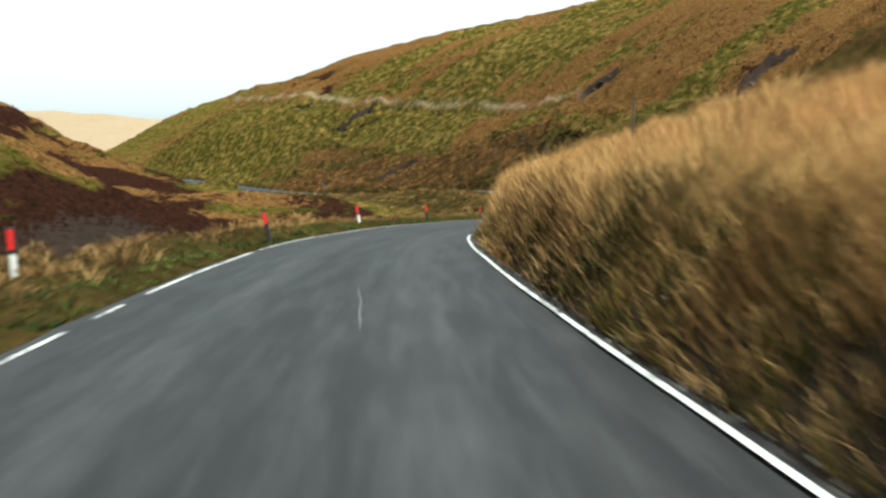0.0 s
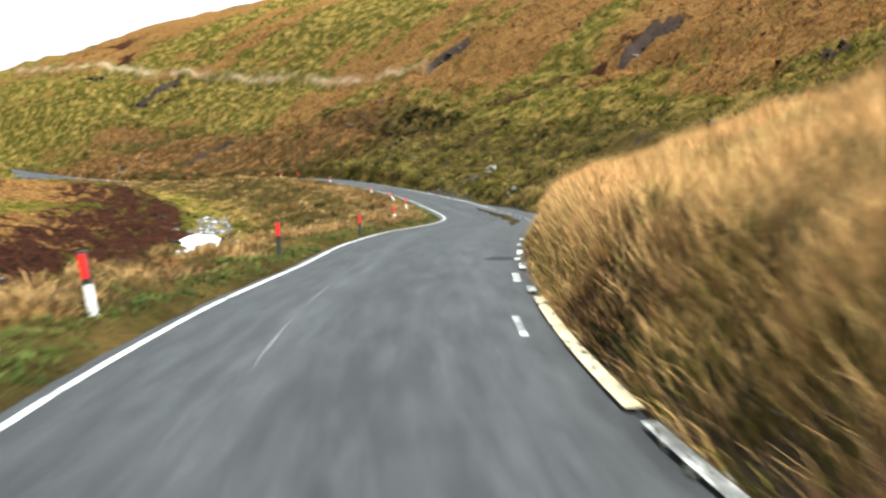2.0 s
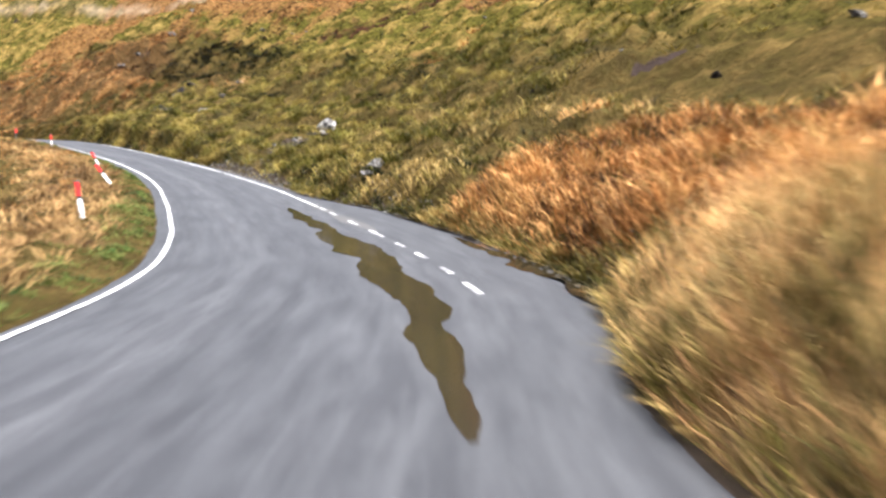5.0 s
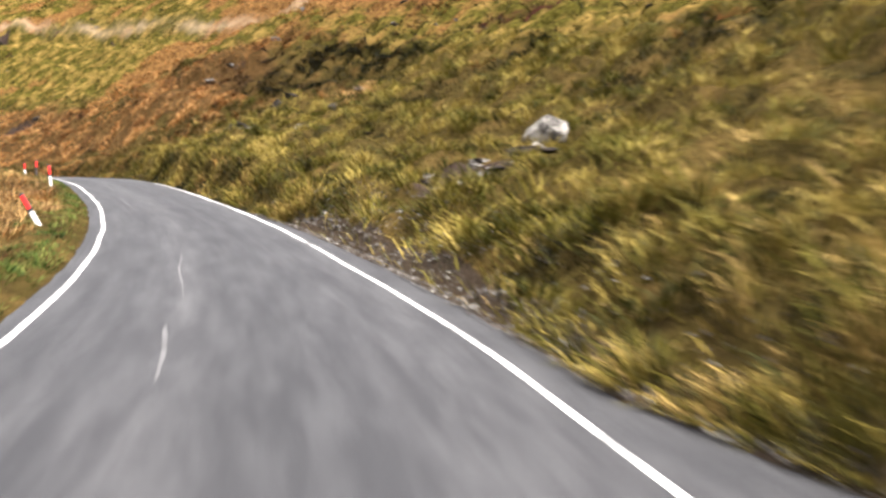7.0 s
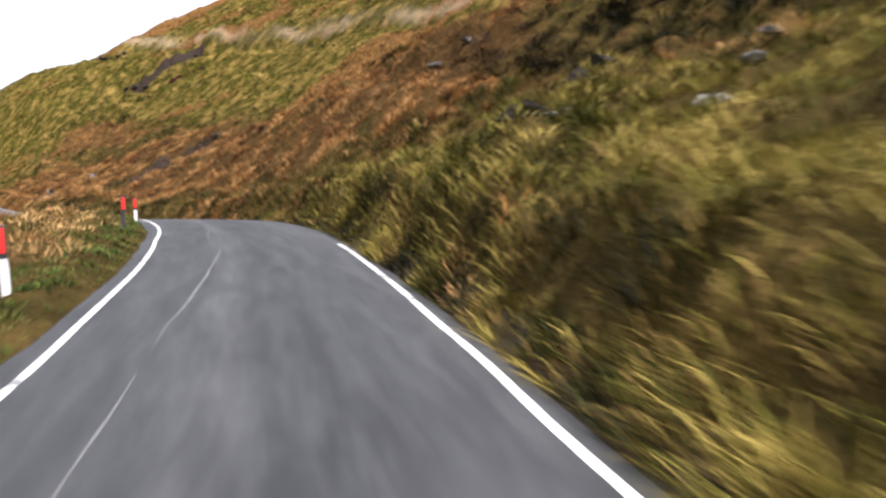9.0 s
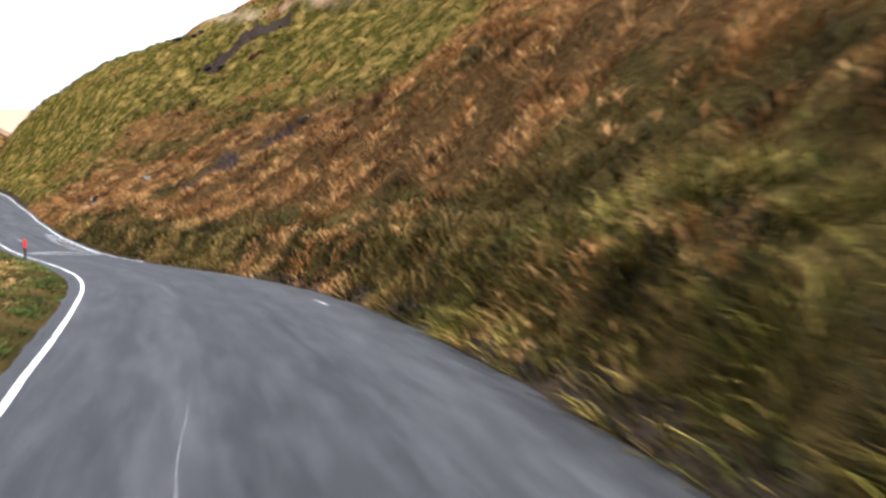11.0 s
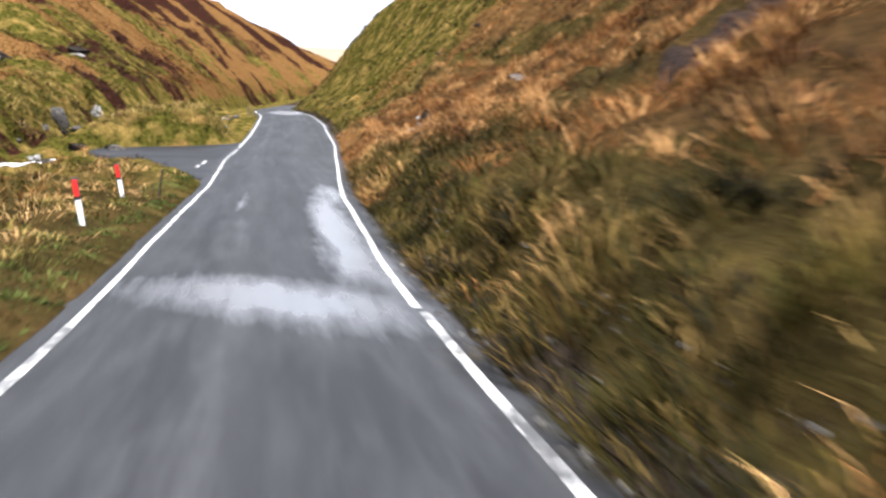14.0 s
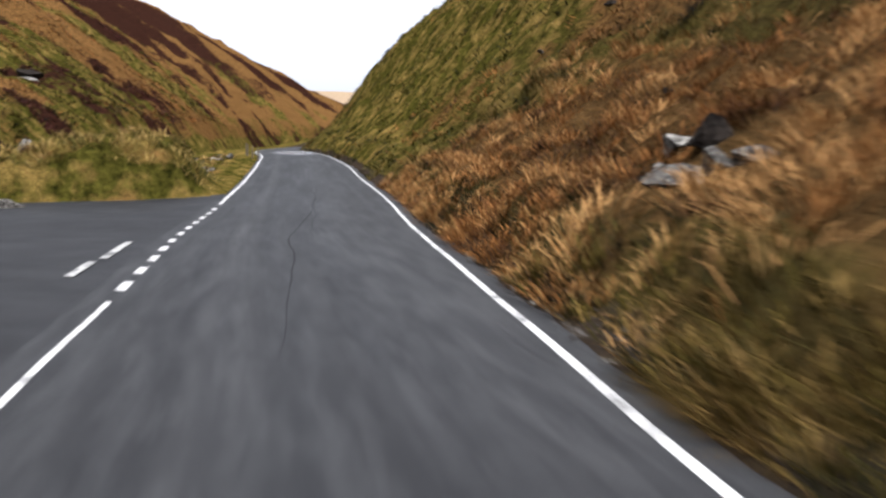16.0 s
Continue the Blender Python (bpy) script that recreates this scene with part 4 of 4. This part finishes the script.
# ---------------------------------------------------------------- stream
def build_stream():
    ys = np.arange(-30, 330, 0.6)
    cols = 9
    so = stream_offset(ys)
    o = np.linspace(-2.3, 2.3, cols)[None] * (1 + 0.3 * np.sin(ys / 7))[:, None] + 1.0 * np.sin(ys / 11)[:, None] * 0.5
    x = at(T_L, ys)[:, None] - (so[:, None] + o) / at(T_C, ys)[:, None]
    y = np.repeat(ys[:, None], cols, 1)
    z = (at(T_Z, ys) - stream_drop(ys))[:, None] - 0.12 + 0.22 * (fbm(x / 1.2, y / 1.2, 3, 91) - 0.4)
    ob = mesh_object("stream", np.stack([x, y, z], -1).reshape(-1, 3), grid_faces(len(ys), cols), M_WATER)
    foam = piece(ys, (0, 0.1), (60, 0.1), (92, 0.25), (97, 0.7), (110, 0.65), (116, 0.3), (200, 0.3), (225, 0.6), (236, 0.9), (262, 0.9), (300, 0.9), (320, 0.3))
    float_layer(ob, "foam", np.repeat(foam[:, None], cols, 1).ravel())
    return tagged(ob, "stony moorland stream with white rapids", "stream", kind="structure")


build_stream()
for k in range(70):
    by = rng.choice((rng.uniform(40, 135), rng.uniform(90, 115), rng.uniform(225, 262), rng.uniform(225, 262)))
    off = float(stream_offset(np.array([by]))[0]) + rng.gauss(0.5, 2.4)
    bx = float(at(T_L, by) - off / at(T_C, by))
    rock(bx, by, rng.uniform(0.25, 0.8), rng.choice((M_ROCK, M_DARK, M_DARK)), 700 + k, "wet grey boulder in the stream bed", (1.2, 0.9, 0.7), 0.25, rng.uniform(0, 360), 8, "boulder", "boulders in the stream bed")
rock(-74.5, 259.5, 1.1, M_ROCK, 801, "large pointed grey boulder on the stream bank", (0.8, 0.8, 1.1), 0.1, 20, 8)
rock(-78.9, 268.6, 1.0, M_PALE, 803, "pale pointed boulder on the far stream bank", (0.8, 0.8, 1.0), 0.15, 50, 12)
for k, (bx, by, s) in enumerate(((-107.8, 295.5, 1.5), (-106.3, 293.6, 1.0), (-89.5, 266.9, 1.2), (-88.3, 265.0, 0.8), (-109.5, 297.5, 0.9))):
    rock(bx, by, s, M_DARK if k % 2 == 0 else M_PALE, 820 + k, "weathered rock outcrop on the far hillside", (1.5, 0.9, 0.7), 0.35, 40 * k, 8, "outcrop")
for k in range(26):
    by = rng.uniform(270, 300)
    bx = float(at(T_L, by)) - rng.uniform(3.0, 10.0)
    rock(bx, by, rng.uniform(0.25, 0.7), rng.choice((M_PALE, M_PALE, M_ROCK)), 840 + k, "pale stream-washed boulder beside the bend", (1.2, 0.9, 0.7), 0.25, rng.uniform(0, 360), 6, "boulder", "pale boulders beside the bend")
rock(-70.0, 261.0, 0.9, M_ROCK, 802, "grey boulder on the stream bank", (1, 0.8, 0.9), 0.15, 70, 8)
for k, (bx, by) in enumerate(((-62.6, 246.8), (-63.4, 246.2))):
    rock(bx, by, 0.55, M_PALE, 810 + k, "pale boulder edging the pull-in", (1.2, 0.8, 0.7), 0.2, 40 * k, 0)


# ---------------------------------------------------------------- grass
def blades(name, label, category, places, tall, width, tint, seed, droop=0.35, upright=1.0, sweep=1.0, slim=False, gaps=0.0):
    """Tufts of tapering blades that bend outwards and downhill from the middle of each tuft, in one mesh."""
    r = np.random.default_rng(seed)
    x, y, pick, ox, oy, stout = places
    keep = (scarred(x, y)[1] < r.uniform(0.2, 1.2, len(x))) & ((np.abs(y - 117) > 8) | (cover(x, y)[2] < 0.7 * r.uniform(0.5, 1.5, len(x)))) & ((layby(x, y) < 0.02) | (x > at(T_L, y)))
    keep &= (np.hypot(x - 19.6, (y - 119.8) * 0.8) > 1.3) & (np.hypot(x + 28.9, y - 236.0) > 1.3)
    keep &= (x > at(T_L, y)) | (np.abs((at(T_L, y) - x) * at(T_C, y) - stream_offset(y)) > 2.3)
    keep &= track(x, y) < 0.4
    lump = tussock(x, y)
    keep &= lump > r.uniform(0.25 * gaps, 0.62 * gaps, len(x))
    x, y, ox, oy, stout, tint = x[keep], y[keep], ox[keep], oy[keep], stout[keep] * (1 - 0.4 * gaps + 0.8 * gaps * lump[keep]), tint[keep]
    n = len(x)
    z = height(x, y) - 0.03
    far = np.hypot(ox, oy)
    yaw = np.arctan2(oy - sweep * 0.03, ox - sweep * 0.12) + r.normal(0, 0.4, n)
    lean = np.abs(r.normal(0, 0.12, n)) + 1.5 * far / upright
    dirx, diry = np.cos(yaw), np.sin(yaw)
    twist = yaw + r.normal(0, 0.9, n)
    px, py = -np.sin(twist), np.cos(twist)
    w, h = width * r.uniform(0.6, 1.3, n), tall * stout * r.uniform(0.6, 1.2, n) * np.clip(1.1 - 0.9 * far, 0.5, 1.1)
    curl = droop * r.uniform(0.5, 1.5, n)
    def level(k, half, bend):
        off = (lean * k + curl * bend) * h
        mid = np.stack([x + dirx * off, y + diry * off, z + h * (k - 0.4 * bend * curl - 0.18 * lean * k * k)], 1)
        side = np.stack([px, py, px * 0], 1) * (w * half)[:, None]
        return mid - side, mid + side
    a0, a1 = level(0.0, 0.5, 0.0)
    b0, b1 = level(0.6, 0.42, 0.25)
    t0, _ = level(1.0, 0.0, 1.0)
    if slim:
        count = 3
        v = np.stack([a0, a1, t0], 1).reshape(-1, 3)
        f = np.arange(n * 3).reshape(-1, 3)
    else:
        count = 5
        v = np.stack([a0, a1, b0, b1, t0], 1).reshape(-1, 3)
        base = (np.arange(n) * 5)[:, None]
        f = np.stack([base + [0, 1, 3], base + [0, 3, 2], base + [2, 3, 4]], 1).reshape(-1, 3)
    ob = mesh_object(name, v, f, M_BLADE)
    col = np.repeat(np.concatenate([tint, np.ones((n, 1))], 1)[:, None], count, 1)
    ob.data.attributes.new("tint", "FLOAT_COLOR", "POINT").data.foreach_set("color", col.astype(np.float32).ravel())
    return tagged(ob, label, category, kind="stuff")


def tufted(r, n, y0, y1, d0, d1, side, clump, power=1.0, radius=0.15):
    """Places gathered into tufts beside the road, between two offsets from the edge line."""
    k = max(1, n // clump)
    cy = r.uniform(y0, y1, k)
    cd = d0 + (d1 - d0) * r.random(k) ** power
    size = r.uniform(0.55, 1.5, k)
    oy, ox = r.normal(0, radius, k * clump) * np.repeat(size, clump), r.normal(0, radius, k * clump) * np.repeat(size, clump)
    y = np.repeat(cy, clump) + oy
    if side == "right":
        x = at(T_R, np.repeat(cy, clump)) + np.maximum(np.repeat(cd, clump), shoulder(np.repeat(cy, clump)) + 0.25) / at(T_C, y) + ox
        x = np.maximum(x, at(T_R, y) + (shoulder(y) + 0.06) / at(T_C, y))
    else:
        x = at(T_L, np.repeat(cy, clump)) - np.repeat(cd, clump) / at(T_C, y) + ox
        x = np.minimum(x, at(T_L, y) - 0.48 / at(T_C, y))
    return x, y, np.repeat(r.random(k), clump), ox, oy, np.repeat(0.6 + 0.55 * size * r.uniform(0.7, 1.2, k), clump)


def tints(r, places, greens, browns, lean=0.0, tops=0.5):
    """Colours tuft by tuft: green patches and brown ones, each palette painted dark in the hollows and light on the
    tops, as shade would fall.
    """
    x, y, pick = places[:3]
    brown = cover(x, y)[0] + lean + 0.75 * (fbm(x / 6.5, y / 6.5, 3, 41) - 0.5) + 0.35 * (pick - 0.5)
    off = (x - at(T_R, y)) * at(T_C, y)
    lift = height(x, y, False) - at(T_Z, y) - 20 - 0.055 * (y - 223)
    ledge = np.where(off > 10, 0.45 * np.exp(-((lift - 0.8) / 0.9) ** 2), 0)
    # runnels are tinted darker along their floors
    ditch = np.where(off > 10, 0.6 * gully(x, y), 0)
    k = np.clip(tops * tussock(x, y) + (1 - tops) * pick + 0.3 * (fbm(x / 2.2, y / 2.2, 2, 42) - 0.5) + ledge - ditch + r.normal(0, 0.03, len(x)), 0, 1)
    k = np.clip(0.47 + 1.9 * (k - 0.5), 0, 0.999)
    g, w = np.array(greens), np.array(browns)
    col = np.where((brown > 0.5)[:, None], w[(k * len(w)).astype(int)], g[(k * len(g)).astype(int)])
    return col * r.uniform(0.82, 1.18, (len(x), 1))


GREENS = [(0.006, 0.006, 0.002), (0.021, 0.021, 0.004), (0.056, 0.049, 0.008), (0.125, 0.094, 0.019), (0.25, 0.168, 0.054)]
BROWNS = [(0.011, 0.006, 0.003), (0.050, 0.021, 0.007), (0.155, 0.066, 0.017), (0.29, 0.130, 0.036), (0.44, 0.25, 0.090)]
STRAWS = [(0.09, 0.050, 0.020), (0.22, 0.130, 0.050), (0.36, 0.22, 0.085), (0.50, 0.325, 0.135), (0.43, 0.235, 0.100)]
FAR_GREEN, FAR_BROWN = [[(0.66 * q, 0.66 * w, 0.62 * e) for q, w, e in pal[:4]] for pal in (GREENS, BROWNS)]
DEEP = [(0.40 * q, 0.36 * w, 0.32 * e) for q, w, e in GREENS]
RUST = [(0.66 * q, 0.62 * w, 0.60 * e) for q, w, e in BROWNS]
r = np.random.default_rng(7)
# tall straw-coloured grass on the bank; shorter grass at its foot, its shade put into the colour
p = tufted(r, 270000, -8, 80, 0.95, 6.5, "right", 60, 1.3, 0.22)
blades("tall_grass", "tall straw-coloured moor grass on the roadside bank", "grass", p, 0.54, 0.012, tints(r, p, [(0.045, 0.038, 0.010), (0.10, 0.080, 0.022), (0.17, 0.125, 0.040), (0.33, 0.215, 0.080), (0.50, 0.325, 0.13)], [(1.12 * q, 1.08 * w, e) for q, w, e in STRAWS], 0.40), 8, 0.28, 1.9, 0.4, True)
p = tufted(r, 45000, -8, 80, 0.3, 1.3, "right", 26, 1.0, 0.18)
blades("foot_grass", "dark green and brown grass at the foot of the bank, darkened for shade", "grass", p, 0.40, 0.016, tints(r, p, GREENS[:4] + STRAWS[:2], BROWNS[:3] + STRAWS[:3], 0.2), 15, 0.35, 1.5, 0.4)
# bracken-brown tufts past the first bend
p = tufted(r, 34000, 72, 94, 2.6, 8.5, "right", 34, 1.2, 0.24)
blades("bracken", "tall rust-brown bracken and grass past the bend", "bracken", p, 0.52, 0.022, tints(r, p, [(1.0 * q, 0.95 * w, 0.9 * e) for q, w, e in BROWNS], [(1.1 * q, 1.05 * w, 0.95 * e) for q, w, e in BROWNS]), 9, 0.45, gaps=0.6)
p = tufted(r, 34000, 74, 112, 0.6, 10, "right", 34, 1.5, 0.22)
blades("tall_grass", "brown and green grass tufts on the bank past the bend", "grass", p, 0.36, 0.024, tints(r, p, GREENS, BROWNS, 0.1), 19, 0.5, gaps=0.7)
# green and yellow tussocks on the lower hillside
p = tufted(r, 135000, 104, 172, 0.4, 17, "right", 75, 1.2, 0.30)
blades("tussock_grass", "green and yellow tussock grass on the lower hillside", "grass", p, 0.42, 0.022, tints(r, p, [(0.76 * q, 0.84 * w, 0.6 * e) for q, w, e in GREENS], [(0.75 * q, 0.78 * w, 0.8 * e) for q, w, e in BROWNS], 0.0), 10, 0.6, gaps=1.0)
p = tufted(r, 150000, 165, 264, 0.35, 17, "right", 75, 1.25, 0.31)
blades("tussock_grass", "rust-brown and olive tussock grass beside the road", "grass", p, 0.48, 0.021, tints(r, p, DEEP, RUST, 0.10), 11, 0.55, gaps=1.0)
# dense grass along the foot of the slope
p = tufted(r, 48000, 124, 262, 0.35, 1.7, "right", 30, 1.0, 0.16)
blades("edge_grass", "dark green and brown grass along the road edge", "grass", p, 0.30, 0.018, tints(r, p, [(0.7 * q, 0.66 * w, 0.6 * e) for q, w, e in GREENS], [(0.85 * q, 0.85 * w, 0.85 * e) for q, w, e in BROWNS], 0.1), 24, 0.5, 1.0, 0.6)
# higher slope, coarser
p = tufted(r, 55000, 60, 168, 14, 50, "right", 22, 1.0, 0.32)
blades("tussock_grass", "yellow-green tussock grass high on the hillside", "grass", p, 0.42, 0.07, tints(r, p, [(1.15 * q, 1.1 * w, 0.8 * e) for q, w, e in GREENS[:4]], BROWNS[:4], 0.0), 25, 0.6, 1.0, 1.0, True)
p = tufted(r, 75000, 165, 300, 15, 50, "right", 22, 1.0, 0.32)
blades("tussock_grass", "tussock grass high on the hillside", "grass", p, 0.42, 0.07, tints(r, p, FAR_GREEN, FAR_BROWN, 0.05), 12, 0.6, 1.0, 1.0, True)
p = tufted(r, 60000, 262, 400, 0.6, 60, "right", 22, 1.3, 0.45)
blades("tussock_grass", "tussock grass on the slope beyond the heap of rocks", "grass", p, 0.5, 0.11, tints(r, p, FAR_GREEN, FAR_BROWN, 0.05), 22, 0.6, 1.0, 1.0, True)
# far bank: bracken, heather and grass
p = tufted(r, 120000, 215, 420, 16, 110, "left", 22, 1.4, 0.5)
dark = np.array([(0.010, 0.006, 0.004), (0.035, 0.012, 0.009), (0.075, 0.024, 0.017)])
heath = cover(p[0], p[1])[1] + 0.4 * (fbm(p[0] / 4, p[1] / 4, 2, 43) - 0.5) > 0.5
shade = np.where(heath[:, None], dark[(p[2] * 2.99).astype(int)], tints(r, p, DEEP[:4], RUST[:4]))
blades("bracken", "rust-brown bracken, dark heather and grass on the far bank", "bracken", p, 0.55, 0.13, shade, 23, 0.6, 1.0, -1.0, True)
# verge beside the near edge line
VERGE = [(0.010, 0.020, 0.004), (0.022, 0.042, 0.006), (0.042, 0.064, 0.010), (0.075, 0.085, 0.018)]
p = tufted(r, 50000, -6, 226, 0.45, 1.7, "left", 30, 1.0, 0.18)
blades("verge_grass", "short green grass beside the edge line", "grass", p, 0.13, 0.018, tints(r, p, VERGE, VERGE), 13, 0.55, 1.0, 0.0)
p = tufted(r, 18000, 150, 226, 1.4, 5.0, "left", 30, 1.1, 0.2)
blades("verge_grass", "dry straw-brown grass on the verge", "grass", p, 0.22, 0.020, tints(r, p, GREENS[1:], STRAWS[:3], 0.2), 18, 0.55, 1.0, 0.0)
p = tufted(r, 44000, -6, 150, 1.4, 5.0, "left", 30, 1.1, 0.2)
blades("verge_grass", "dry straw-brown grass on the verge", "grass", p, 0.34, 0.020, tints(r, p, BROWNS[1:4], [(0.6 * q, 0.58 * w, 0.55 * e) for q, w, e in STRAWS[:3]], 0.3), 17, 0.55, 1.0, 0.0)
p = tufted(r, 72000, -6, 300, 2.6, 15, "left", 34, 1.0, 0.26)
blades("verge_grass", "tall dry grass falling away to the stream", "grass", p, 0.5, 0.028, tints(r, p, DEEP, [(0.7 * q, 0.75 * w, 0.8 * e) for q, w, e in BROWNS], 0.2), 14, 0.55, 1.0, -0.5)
# long grass on the mound behind the pull-in
p = tufted(r, 26000, 250, 266, 1.5, 20, "left", 34, 1.0, 0.24)
blades("mound_grass", "long yellow-green grass on the mound behind the pull-in", "grass", p, 0.55, 0.032, tints(r, p, GREENS[1:], GREENS[1:]), 16, 0.7)
